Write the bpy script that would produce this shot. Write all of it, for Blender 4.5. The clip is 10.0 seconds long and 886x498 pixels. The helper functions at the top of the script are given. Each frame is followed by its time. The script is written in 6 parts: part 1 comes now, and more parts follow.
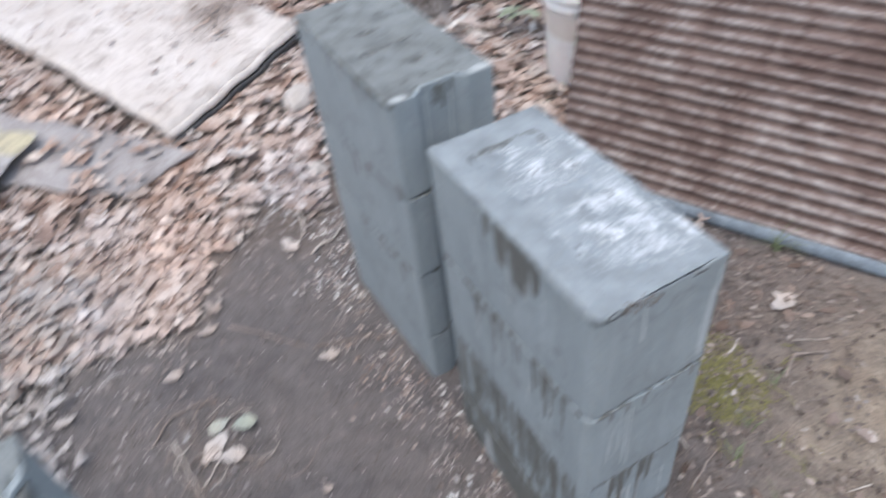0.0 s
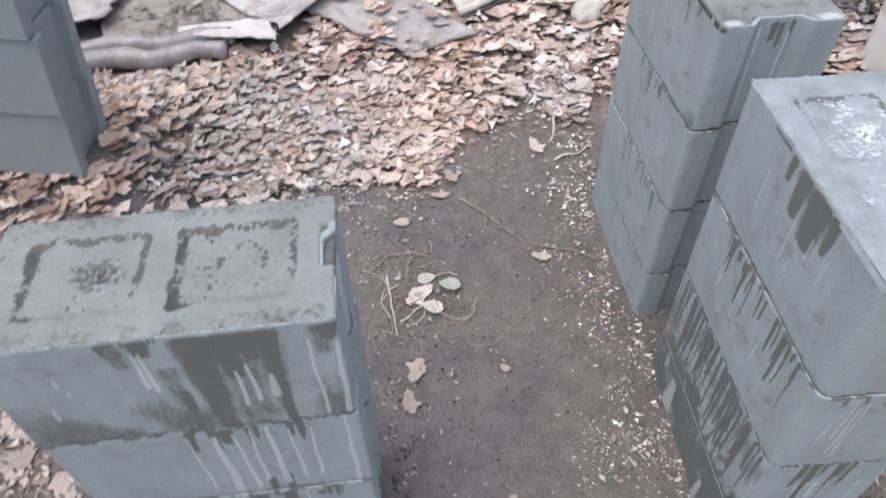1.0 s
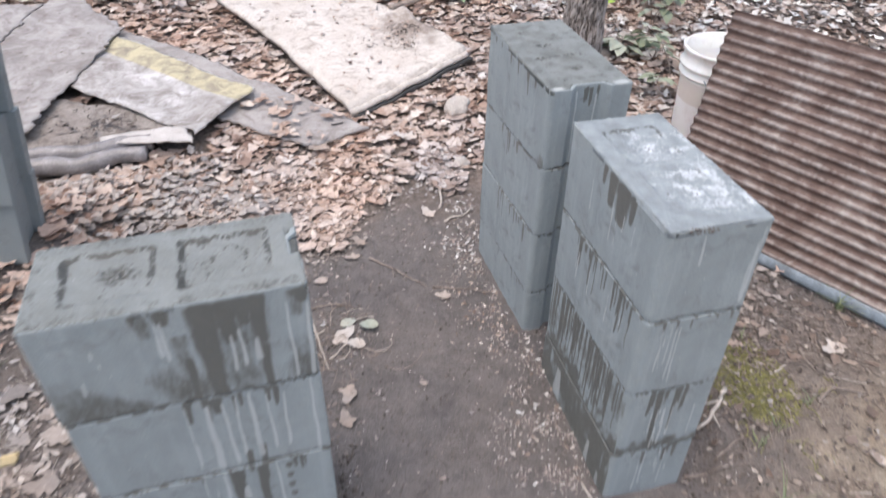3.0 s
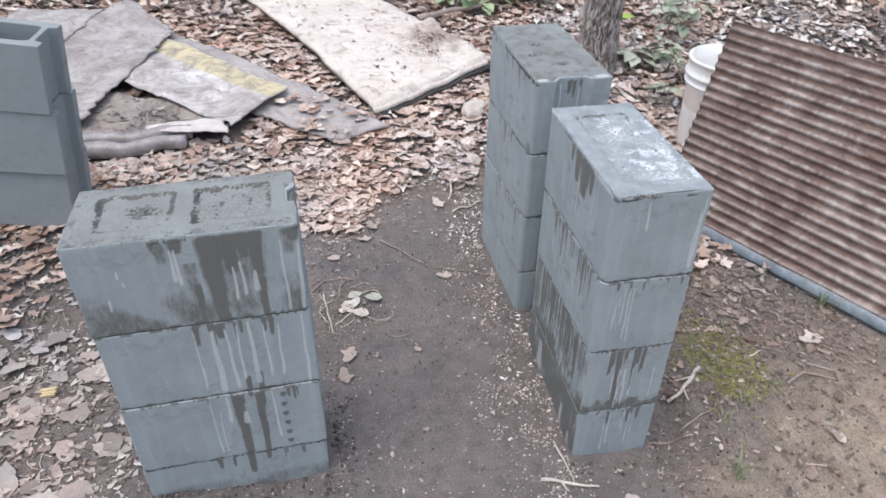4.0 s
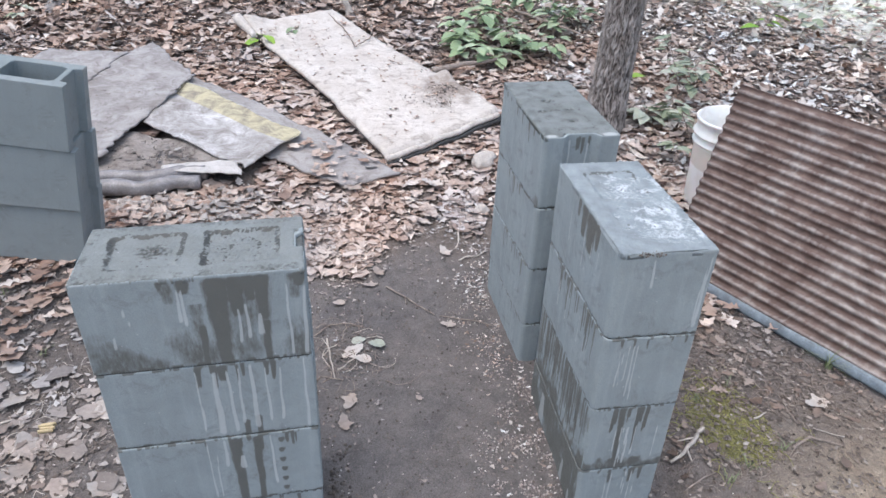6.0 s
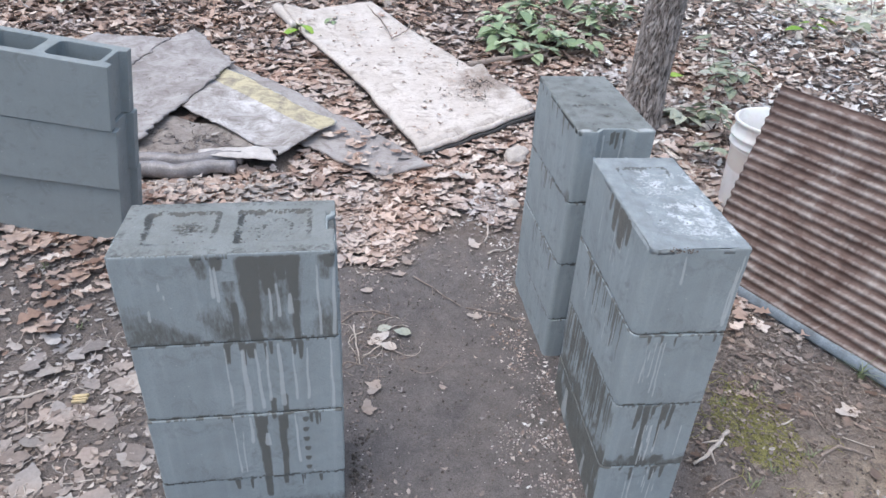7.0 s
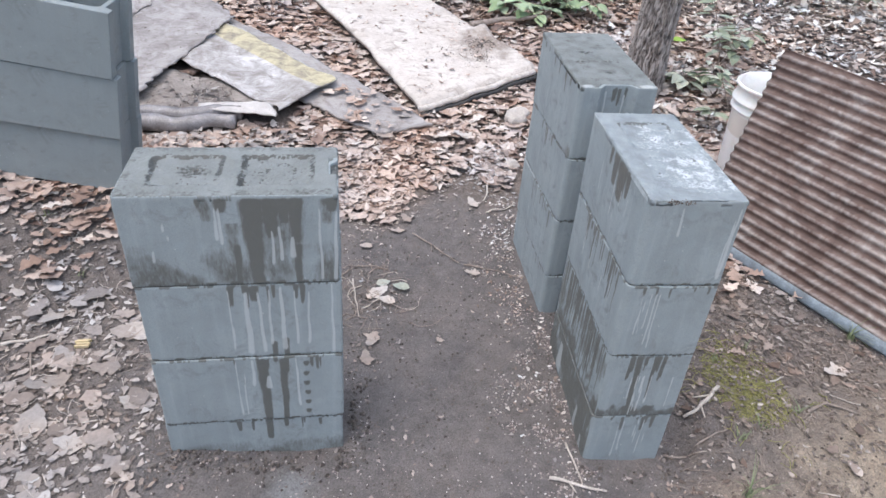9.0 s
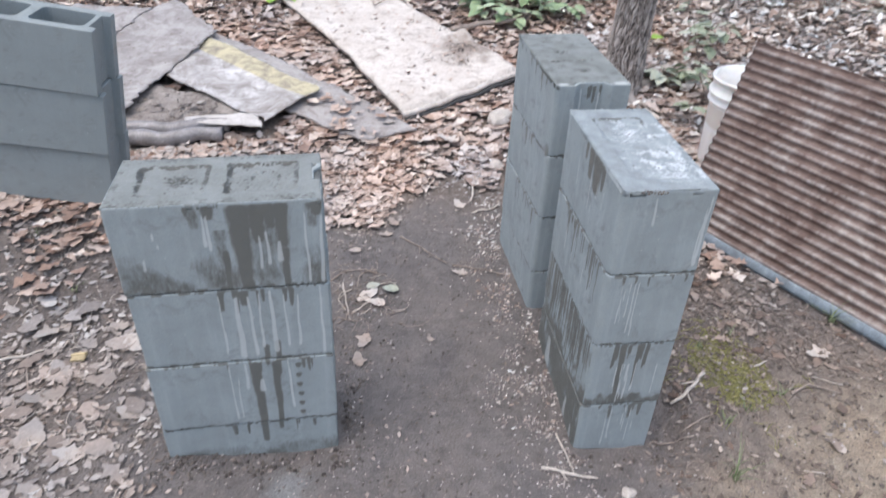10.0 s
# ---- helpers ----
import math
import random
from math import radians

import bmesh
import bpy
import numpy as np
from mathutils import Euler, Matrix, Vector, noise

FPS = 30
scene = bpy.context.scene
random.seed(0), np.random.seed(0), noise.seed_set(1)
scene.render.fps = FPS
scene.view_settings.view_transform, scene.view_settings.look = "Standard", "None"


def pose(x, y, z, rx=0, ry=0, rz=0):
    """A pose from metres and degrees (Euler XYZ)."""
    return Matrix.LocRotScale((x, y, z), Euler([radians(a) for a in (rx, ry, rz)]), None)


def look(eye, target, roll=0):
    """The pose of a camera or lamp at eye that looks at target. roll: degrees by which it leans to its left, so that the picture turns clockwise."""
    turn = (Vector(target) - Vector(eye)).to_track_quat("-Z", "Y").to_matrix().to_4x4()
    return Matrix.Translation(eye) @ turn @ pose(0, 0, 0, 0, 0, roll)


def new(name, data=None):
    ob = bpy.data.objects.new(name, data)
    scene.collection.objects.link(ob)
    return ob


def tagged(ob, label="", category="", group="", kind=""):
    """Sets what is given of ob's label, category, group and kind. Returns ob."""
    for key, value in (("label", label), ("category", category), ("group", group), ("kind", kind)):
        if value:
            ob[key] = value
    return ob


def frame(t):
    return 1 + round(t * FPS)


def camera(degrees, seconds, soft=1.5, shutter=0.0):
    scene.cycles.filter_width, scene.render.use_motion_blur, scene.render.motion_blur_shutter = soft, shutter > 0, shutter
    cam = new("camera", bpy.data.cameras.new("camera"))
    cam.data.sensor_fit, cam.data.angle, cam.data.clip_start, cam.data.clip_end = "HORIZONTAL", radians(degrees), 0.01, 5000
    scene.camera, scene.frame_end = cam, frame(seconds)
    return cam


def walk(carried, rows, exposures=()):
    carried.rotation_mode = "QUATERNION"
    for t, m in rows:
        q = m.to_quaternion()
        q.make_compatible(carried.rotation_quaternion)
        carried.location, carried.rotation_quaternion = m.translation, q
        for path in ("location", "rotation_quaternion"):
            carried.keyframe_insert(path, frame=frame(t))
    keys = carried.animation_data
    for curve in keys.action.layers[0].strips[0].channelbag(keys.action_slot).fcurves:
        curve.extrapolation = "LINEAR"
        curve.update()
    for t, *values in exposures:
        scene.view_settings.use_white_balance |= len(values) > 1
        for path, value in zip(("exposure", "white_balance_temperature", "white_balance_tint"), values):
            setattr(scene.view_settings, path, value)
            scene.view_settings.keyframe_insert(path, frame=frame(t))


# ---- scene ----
cam = camera(67.0, 10.0, 1.5, 0.65)
PATH = [
    (0, (0.661, -0.382, 1.287), (1.227, 0.958, -0.077), -7.10),
    (0.2, (0.594, -0.396, 1.276), (1.042, 0.939, -0.139), -6.00),
    (0.5, (0.496, -0.415, 1.275), (0.759, 0.941, -0.172), -3.00),
    (0.9, (0.506, -0.429, 1.269), (0.555, 0.958, -0.171), -1.88),
    (1, (0.508, -0.432, 1.267), (0.538, 0.926, -0.201), -1.60),
    (1.1, (0.515, -0.440, 1.268), (0.536, 0.914, -0.202), -1.28),
    (1.4, (0.535, -0.467, 1.271), (0.516, 0.889, -0.199), -0.22),
    (1.5, (0.542, -0.475, 1.272), (0.498, 0.881, -0.197), 0.10),
    (1.6, (0.545, -0.484, 1.275), (0.498, 0.868, -0.197), 0.16),
    (2, (0.555, -0.519, 1.286), (0.491, 0.906, -0.116), 0.30),
    (2.2, (0.559, -0.544, 1.302), (0.581, 0.937, -0.042), 0.04),
    (2.4, (0.551, -0.598, 1.318), (0.711, 0.923, 0.032), 0.78),
    (2.5, (0.546, -0.626, 1.326), (0.778, 0.916, 0.075), 1.10),
    (2.6, (0.525, -0.655, 1.338), (0.802, 0.894, 0.104), 0.66),
    (2.7, (0.505, -0.684, 1.348), (0.823, 0.861, 0.120), 0.12),
    (2.9, (0.447, -0.754, 1.348), (0.794, 0.801, 0.138), 0.74),
    (3, (0.418, -0.789, 1.348), (0.794, 0.756, 0.134), 1.10),
    (3.1, (0.411, -0.820, 1.356), (0.771, 0.719, 0.130), 1.21),
    (3.2, (0.405, -0.851, 1.364), (0.779, 0.683, 0.138), 1.23),
    (4.3, (0.534, -1.040, 1.353), (0.772, 0.595, 0.224), 0.67),
    (4.4, (0.542, -1.043, 1.357), (0.787, 0.600, 0.240), 0.49),
    (4.5, (0.549, -1.045, 1.361), (0.788, 0.606, 0.257), 0.30),
    (4.6, (0.544, -1.046, 1.362), (0.781, 0.612, 0.267), 0.28),
    (5, (0.526, -1.047, 1.364), (0.751, 0.636, 0.307), 0.40),
    (5.2, (0.500, -1.020, 1.361), (0.769, 0.651, 0.299), 1.75),
    (6.3, (0.499, -1.025, 1.368), (0.745, 0.670, 0.335), 2.60),
    (6.4, (0.501, -1.026, 1.363), (0.760, 0.673, 0.337), 3.15),
    (6.5, (0.502, -1.026, 1.356), (0.736, 0.660, 0.305), 3.60),
    (6.6, (0.501, -1.028, 1.355), (0.713, 0.660, 0.303), 3.54),
    (7, (0.496, -1.037, 1.355), (0.662, 0.649, 0.293), 3.20),
    (7.5, (0.502, -1.044, 1.356), (0.671, 0.650, 0.306), 2.40),
    (8, (0.504, -1.044, 1.351), (0.691, 0.613, 0.246), 2.50),
    (8.5, (0.503, -1.040, 1.341), (0.696, 0.615, 0.235), 3.30),
    (8.6, (0.500, -1.047, 1.339), (0.695, 0.607, 0.232), 3.56),
    (8.7, (0.497, -1.054, 1.336), (0.706, 0.601, 0.233), 3.82),
    (8.8, (0.493, -1.060, 1.334), (0.704, 0.594, 0.230), 4.08),
    (8.9, (0.490, -1.067, 1.331), (0.684, 0.580, 0.214), 4.34),
    (9, (0.487, -1.074, 1.329), (0.664, 0.561, 0.190), 4.60),
    (9.1, (0.489, -1.080, 1.330), (0.667, 0.560, 0.200), 4.38),
    (9.2, (0.490, -1.087, 1.331), (0.667, 0.556, 0.204), 4.16),
    (9.3, (0.492, -1.093, 1.333), (0.672, 0.546, 0.202), 3.94),
    (9.4, (0.493, -1.100, 1.334), (0.706, 0.548, 0.220), 3.72),
    (9.5, (0.495, -1.106, 1.335), (0.691, 0.538, 0.213), 3.50),
    (9.6, (0.497, -1.108, 1.336), (0.675, 0.530, 0.203), 3.32),
    (9.7, (0.499, -1.110, 1.337), (0.683, 0.541, 0.223), 3.14),
    (9.8, (0.501, -1.113, 1.337), (0.685, 0.539, 0.224), 2.96),
    (9.9, (0.503, -1.115, 1.338), (0.707, 0.537, 0.229), 2.78),
    (10, (0.505, -1.117, 1.339), (0.700, 0.526, 0.216), 2.60),
]
walk(cam, [(t, look(eye, target, roll)) for t, eye, target, roll in PATH],
     [(0.0, 0.53, 6300, 9), (0.5, 0.59, 6450, 10), (1.0, 0.71, 6600, 10), (2.0, 0.71, 6580, 10), (3.0, 0.65, 6720, 11), (4.5, 0.65, 6480, 9), (5.0, 0.63, 6520, 9), (6.5, 0.55, 6200, 8), (7.5, 0.55, 6350, 9), (8.5, 0.62, 6390, 9), (9.0, 0.67, 6400, 9), (10.0, 0.65, 6420, 9)])

# ---- light: open shade under a bright overcast sky ----
world = bpy.data.worlds.new("sky")
scene.world = world
world.use_nodes = True
wn = world.node_tree
sky = wn.nodes.new("ShaderNodeTexSky")
sky.sky_type, sky.sun_disc = "NISHITA", False
sky.sun_elevation, sky.sun_rotation = radians(74), radians(240)
sky.air_density, sky.dust_density = 1.0, 4.0
bg = wn.nodes["Background"]
bg.inputs["Strength"].default_value = 0.15
wn.links.new(sky.outputs[0], bg.inputs["Color"])
sun_data = bpy.data.lights.new("sun", "SUN")
sun_data.energy, sun_data.angle, sun_data.color = 1.1, radians(110), (0.92, 0.965, 1.0)
sun = new("sun", sun_data)
sun.matrix_world = look((-0.8, -0.25, 10.8), (0.6, 0.5, 0))

rng = np.random.default_rng(7)
pick = random.Random(11)


# ---- materials ----
def material(name):
    m = bpy.data.materials.new(name)
    m.use_nodes = True
    nt = m.node_tree
    return m, nt, nt.nodes["Principled BSDF"]


def node(nt, kind, **settings):
    n = nt.nodes.new(kind)
    for key, value in settings.items():
        n.inputs[key.replace("_", " ")].default_value = value
    return n


def coords(nt, scale=(1, 1, 1)):
    tc = nt.nodes.new("ShaderNodeTexCoord")
    mp = nt.nodes.new("ShaderNodeMapping")
    mp.inputs["Scale"].default_value = scale
    nt.links.new(tc.outputs["Object"], mp.inputs["Vector"])
    return mp.outputs["Vector"]


def noise_tex(nt, vec, scale, detail=5, rough=0.6, distort=0.0):
    n = node(nt, "ShaderNodeTexNoise", Scale=scale, Detail=detail, Roughness=rough, Distortion=distort)
    nt.links.new(vec, n.inputs["Vector"])
    return n.outputs["Fac"]


def ramp(nt, fac, stops):
    r = nt.nodes.new("ShaderNodeValToRGB")
    el = r.color_ramp.elements
    while len(el) < len(stops):
        el.new(0.5)
    for e, (p, c) in zip(el, stops):
        e.position = p
        e.color = (c, c, c, 1) if isinstance(c, (int, float)) else (*c, 1)
    nt.links.new(fac, r.inputs["Fac"])
    return r.outputs["Color"]


def mix(nt, fac, a, b, blend="MIX"):
    n = nt.nodes.new("ShaderNodeMix")
    n.data_type, n.blend_type = "RGBA", blend
    for sock, value in ((n.inputs["Factor"], fac), (n.inputs["A"], a), (n.inputs["B"], b)):
        if isinstance(value, (int, float)):
            sock.default_value = value
        elif isinstance(value, tuple):
            sock.default_value = (*value, 1)
        else:
            nt.links.new(value, sock)
    return n.outputs["Result"]


def calc(nt, op, a, b=0.0):
    n = nt.nodes.new("ShaderNodeMath")
    n.operation = op
    for sock, value in zip(n.inputs, (a, b)):
        if isinstance(value, (int, float)):
            sock.default_value = value
        else:
            nt.links.new(value, sock)
    return n.outputs[0]


def bump(nt, bsdf, height, strength=0.4, distance=0.003):
    b = nt.nodes.new("ShaderNodeBump")
    b.inputs["Strength"].default_value, b.inputs["Distance"].default_value = strength, distance
    nt.links.new(height, b.inputs["Height"])
    nt.links.new(b.outputs["Normal"], bsdf.inputs["Normal"])


def attribute(nt, name):
    a = nt.nodes.new("ShaderNodeAttribute")
    a.attribute_name = name
    return a.outputs["Fac"]


def island(nt):
    return nt.nodes.new("ShaderNodeNewGeometry").outputs["Random Per Island"]


def per_object(nt):
    return nt.nodes.new("ShaderNodeObjectInfo").outputs["Random"]


def concrete(name, light, dark, stained=True, gloss=0.75, streaky=0.22, deep=1.0):
    """Grey cement: cloudy tone, sandy grain, dark wet runs and white lime from the mesh's own stain fields."""
    m, nt, b = material(name)
    v = coords(nt)
    cloud = ramp(nt, noise_tex(nt, v, 9, 6, 0.65, 0.6), [(0.3, dark), (0.72, light)])
    grain = ramp(nt, noise_tex(nt, v, 420, 3, 0.7), [(0.3, 0.85), (0.7, 1.08)])
    col = mix(nt, 1.0, cloud, grain, "MULTIPLY")
    streak = noise_tex(nt, coords(nt, (60, 60, 3)), 1.0, 4, 0.6)
    col = mix(nt, calc(nt, "MULTIPLY", ramp(nt, streak, [(0.5, 0.0), (0.75, 1.0)]), streaky), col, (0.47, 0.51, 0.53))
    pits = nt.nodes.new("ShaderNodeTexVoronoi")
    pits.inputs["Scale"].default_value = 130
    nt.links.new(v, pits.inputs["Vector"])
    hole = ramp(nt, pits.outputs["Distance"], [(0.04, 0.0), (0.12, 1.0)])
    sparse = ramp(nt, noise_tex(nt, v, 40, 2), [(0.58, 1.0), (0.66, 0.0)])
    hole = calc(nt, "MAXIMUM", hole, sparse)
    col = mix(nt, 1.0, col, mix(nt, hole, (0.45, 0.45, 0.45), (1.0, 1.0, 1.0)), "MULTIPLY")
    blot = ramp(nt, noise_tex(nt, v, 17, 8, 0.78, 0.9), [(0.53, 0.0), (0.70, 1.0)])
    col = mix(nt, calc(nt, "MULTIPLY", blot, 0.50), col, (0.15, 0.155, 0.145))
    smear = ramp(nt, noise_tex(nt, coords(nt, (26, 26, 7)), 1.0, 6, 0.7, 0.5), [(0.42, 0.0), (0.72, 1.0)])
    col = mix(nt, calc(nt, "MULTIPLY", smear, 0.20 if stained else 0.10), col, (0.185, 0.195, 0.19))
    white = nt.nodes.new("ShaderNodeTexVoronoi")
    white.inputs["Scale"].default_value = 75
    nt.links.new(v, white.inputs["Vector"])
    dots = calc(nt, "MULTIPLY", ramp(nt, white.outputs["Distance"], [(0.07, 1.0), (0.13, 0.0)]), ramp(nt, white.outputs["Color"], [(0.86, 0.0), (0.88, 1.0)]))
    col = mix(nt, calc(nt, "MULTIPLY", dots, 0.6), col, (0.6, 0.62, 0.62))
    rough = gloss
    if stained:
        wet, lime = attribute(nt, "wet"), attribute(nt, "lime")
        fray = noise_tex(nt, coords(nt, (220, 220, 60)), 1.0, 3)
        broad = noise_tex(nt, coords(nt, (70, 70, 28)), 1.0, 5, 0.7)
        wet = calc(nt, "MULTIPLY", wet, calc(nt, "ADD", calc(nt, "MULTIPLY", broad, 1.1), 0.45))
        wetf = ramp(nt, calc(nt, "ADD", wet, calc(nt, "MULTIPLY", calc(nt, "SUBTRACT", fray, 0.5), 0.5)), [(0.28, 0.0), (0.66, 1.0)])
        lime = calc(nt, "MULTIPLY", lime, calc(nt, "ADD", calc(nt, "MULTIPLY", broad, 1.3), 0.35))
        limef = ramp(nt, calc(nt, "ADD", lime, calc(nt, "MULTIPLY", calc(nt, "SUBTRACT", fray, 0.5), 0.6)), [(0.3, 0.0), (0.7, 1.0)])
        col = mix(nt, calc(nt, "MULTIPLY", wetf, 0.9), col, mix(nt, grain, (0.075 * deep, 0.075 * deep, 0.066 * deep), (0.125 * deep, 0.125 * deep, 0.112 * deep)))
        col = mix(nt, calc(nt, "MULTIPLY", limef, 0.62), col, (0.55, 0.58, 0.58))
        rough = calc(nt, "SUBTRACT", gloss, calc(nt, "MULTIPLY", wetf, 0.25))
        nt.links.new(rough, b.inputs["Roughness"])
    else:
        b.inputs["Roughness"].default_value = gloss
    nt.links.new(col, b.inputs["Base Color"])
    height = calc(nt, "ADD", noise_tex(nt, v, 260, 5, 0.7), calc(nt, "MULTIPLY", noise_tex(nt, v, 34, 4), 1.5))
    bump(nt, b, calc(nt, "ADD", height, calc(nt, "MULTIPLY", hole, 0.6)), 0.45, 0.0022)
    return m


BLOCK_GREY = concrete("slurried_concrete", (0.352, 0.397, 0.408), (0.288, 0.327, 0.335))
SPARE_GREY = concrete("plain_block_concrete", (0.285, 0.32, 0.325), (0.247, 0.279, 0.283), False, 0.68, 0.05)
CAP_GREY = concrete("fresh_mortar", (0.262, 0.285, 0.283), (0.172, 0.185, 0.178), True, 0.7, 0.0, 0.45)


def wet_white_mortar():
    m, nt, b = material("wet_lime_mortar")
    v = coords(nt)
    lime = attribute(nt, "lime")
    fleck = ramp(nt, calc(nt, "ADD", noise_tex(nt, v, 130, 6, 0.8), calc(nt, "MULTIPLY", calc(nt, "SUBTRACT", lime, 0.5), 0.30)), [(0.50, 0.0), (0.60, 1.0)])
    base = ramp(nt, noise_tex(nt, v, 22, 5), [(0.3, (0.20, 0.225, 0.235)), (0.7, (0.33, 0.37, 0.39))])
    col = mix(nt, calc(nt, "MULTIPLY", fleck, calc(nt, "MULTIPLY", lime, 0.9)), base, (0.72, 0.76, 0.79))
    dark = ramp(nt, attribute(nt, "wet"), [(0.35, 0.0), (0.7, 0.85)])
    col = mix(nt, dark, col, (0.09, 0.095, 0.09))
    nt.links.new(col, b.inputs["Base Color"])
    nt.links.new(ramp(nt, lime, [(0.2, 0.7), (0.8, 0.32)]), b.inputs["Roughness"])
    bump(nt, b, calc(nt, "ADD", noise_tex(nt, v, 120, 5, 0.7), calc(nt, "MULTIPLY", noise_tex(nt, v, 30, 3), 1.4)), 0.6, 0.004)
    return m


CAP_WET = wet_white_mortar()


def soil():
    """Damp grey-brown dirt in the trodden middle, leaf mould round it, pale sand at one side, moss specks."""
    m, nt, b = material("soil")
    v = coords(nt)
    sep = nt.nodes.new("ShaderNodeSeparateXYZ")
    nt.links.new(v, sep.inputs[0])
    wob = calc(nt, "MULTIPLY", calc(nt, "SUBTRACT", noise_tex(nt, v, 3.2, 4), 0.5), 0.55)
    damp = ramp(nt, noise_tex(nt, v, 26, 6, 0.7), [(0.3, (0.136, 0.122, 0.117)), (0.7, (0.218, 0.199, 0.192))])
    mould = ramp(nt, noise_tex(nt, v, 38, 6, 0.75), [(0.28, (0.095, 0.074, 0.063)), (0.5, (0.195, 0.161, 0.141)), (0.75, (0.32, 0.275, 0.247))])
    sand = ramp(nt, noise_tex(nt, v, 13, 7, 0.75), [(0.3, (0.22, 0.175, 0.137)), (0.52, (0.36, 0.298, 0.232)), (0.7, (0.50, 0.425, 0.335))])
    n = nt.nodes.new("ShaderNodeMapRange")
    n.inputs["From Min"].default_value, n.inputs["From Max"].default_value = 0.98, 1.16
    nt.links.new(calc(nt, "ADD", sep.outputs["Y"], wob), n.inputs["Value"])
    left = nt.nodes.new("ShaderNodeMapRange")
    left.inputs["From Min"].default_value, left.inputs["From Max"].default_value = 0.02, -0.30
    nt.links.new(calc(nt, "ADD", sep.outputs["X"], wob), left.inputs["Value"])
    col = mix(nt, calc(nt, "MAXIMUM", n.outputs[0], calc(nt, "MULTIPLY", left.outputs[0], 0.5)), damp, mould)
    right = nt.nodes.new("ShaderNodeMapRange")
    right.inputs["From Min"].default_value, right.inputs["From Max"].default_value = 1.30, 1.75
    nt.links.new(calc(nt, "SUBTRACT", calc(nt, "ADD", sep.outputs["X"], calc(nt, "MULTIPLY", wob, 1.4)), calc(nt, "MULTIPLY", sep.outputs["Y"], 0.75)), right.inputs["Value"])
    near = nt.nodes.new("ShaderNodeMapRange")
    near.inputs["From Min"].default_value, near.inputs["From Max"].default_value = 0.34, -0.08
    nt.links.new(sep.outputs["Y"], near.inputs["Value"])
    brown = nt.nodes.new("ShaderNodeMapRange")
    brown.inputs["From Min"].default_value, brown.inputs["From Max"].default_value = 1.18, 1.45
    nt.links.new(calc(nt, "ADD", sep.outputs["X"], wob), brown.inputs["Value"])
    col = mix(nt, calc(nt, "MULTIPLY", brown.outputs[0], 0.7), col, mould)
    col = mix(nt, calc(nt, "MULTIPLY", right.outputs[0], near.outputs[0]), col, sand)
    # Open sunlight on the far corner, put into the ground colour as near-white.
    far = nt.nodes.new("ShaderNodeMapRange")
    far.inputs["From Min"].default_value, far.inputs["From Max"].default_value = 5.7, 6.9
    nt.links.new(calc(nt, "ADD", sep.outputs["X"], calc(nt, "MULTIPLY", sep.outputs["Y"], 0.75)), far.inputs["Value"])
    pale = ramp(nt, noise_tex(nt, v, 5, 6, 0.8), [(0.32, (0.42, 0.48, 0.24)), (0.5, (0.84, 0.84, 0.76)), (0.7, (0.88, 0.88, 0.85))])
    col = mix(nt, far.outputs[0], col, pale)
    speck = nt.nodes.new("ShaderNodeTexVoronoi")
    speck.inputs["Scale"].default_value = 95
    nt.links.new(v, speck.inputs["Vector"])
    dots = calc(nt, "MULTIPLY", ramp(nt, speck.outputs["Distance"], [(0.10, 1.0), (0.2, 0.0)]), ramp(nt, speck.outputs["Color"], [(0.72, 0.0), (0.76, 1.0)]))
    col = mix(nt, calc(nt, "MULTIPLY", dots, 0.7), col, (0.36, 0.31, 0.27))
    tone = ramp(nt, noise_tex(nt, v, 4.5, 5, 0.65, 0.8), [(0.3, (0.80, 0.80, 0.82)), (0.5, (1.0, 0.99, 0.98)), (0.7, (1.12, 1.08, 1.045))])
    col = mix(nt, 1.0, col, tone, "MULTIPLY")
    spill = nt.nodes.new("ShaderNodeVectorMath")
    spill.operation = "DISTANCE"
    spill.inputs[1].default_value = (0.285, -0.11, -0.02)
    nt.links.new(v, spill.inputs[0])
    reach = calc(nt, "ADD", spill.outputs["Value"], calc(nt, "MULTIPLY", calc(nt, "SUBTRACT", noise_tex(nt, v, 22, 5), 0.5), 0.16))
    col = mix(nt, ramp(nt, reach, [(0.015, 0.6), (0.075, 0.0)]), col, (0.30, 0.31, 0.315))
    grit = ramp(nt, noise_tex(nt, v, 240, 4, 0.8), [(0.3, 0.52), (0.7, 1.42)])
    nt.links.new(mix(nt, 1.0, col, grit, "MULTIPLY"), b.inputs["Base Color"])
    b.inputs["Roughness"].default_value = 0.85
    h = calc(nt, "ADD", noise_tex(nt, v, 60, 6, 0.75), calc(nt, "MULTIPLY", noise_tex(nt, v, 300, 4, 0.7), 0.35))
    bump(nt, b, calc(nt, "ADD", h, calc(nt, "MULTIPLY", dots, 0.4)), 0.8, 0.012)
    return m


SOIL = soil()


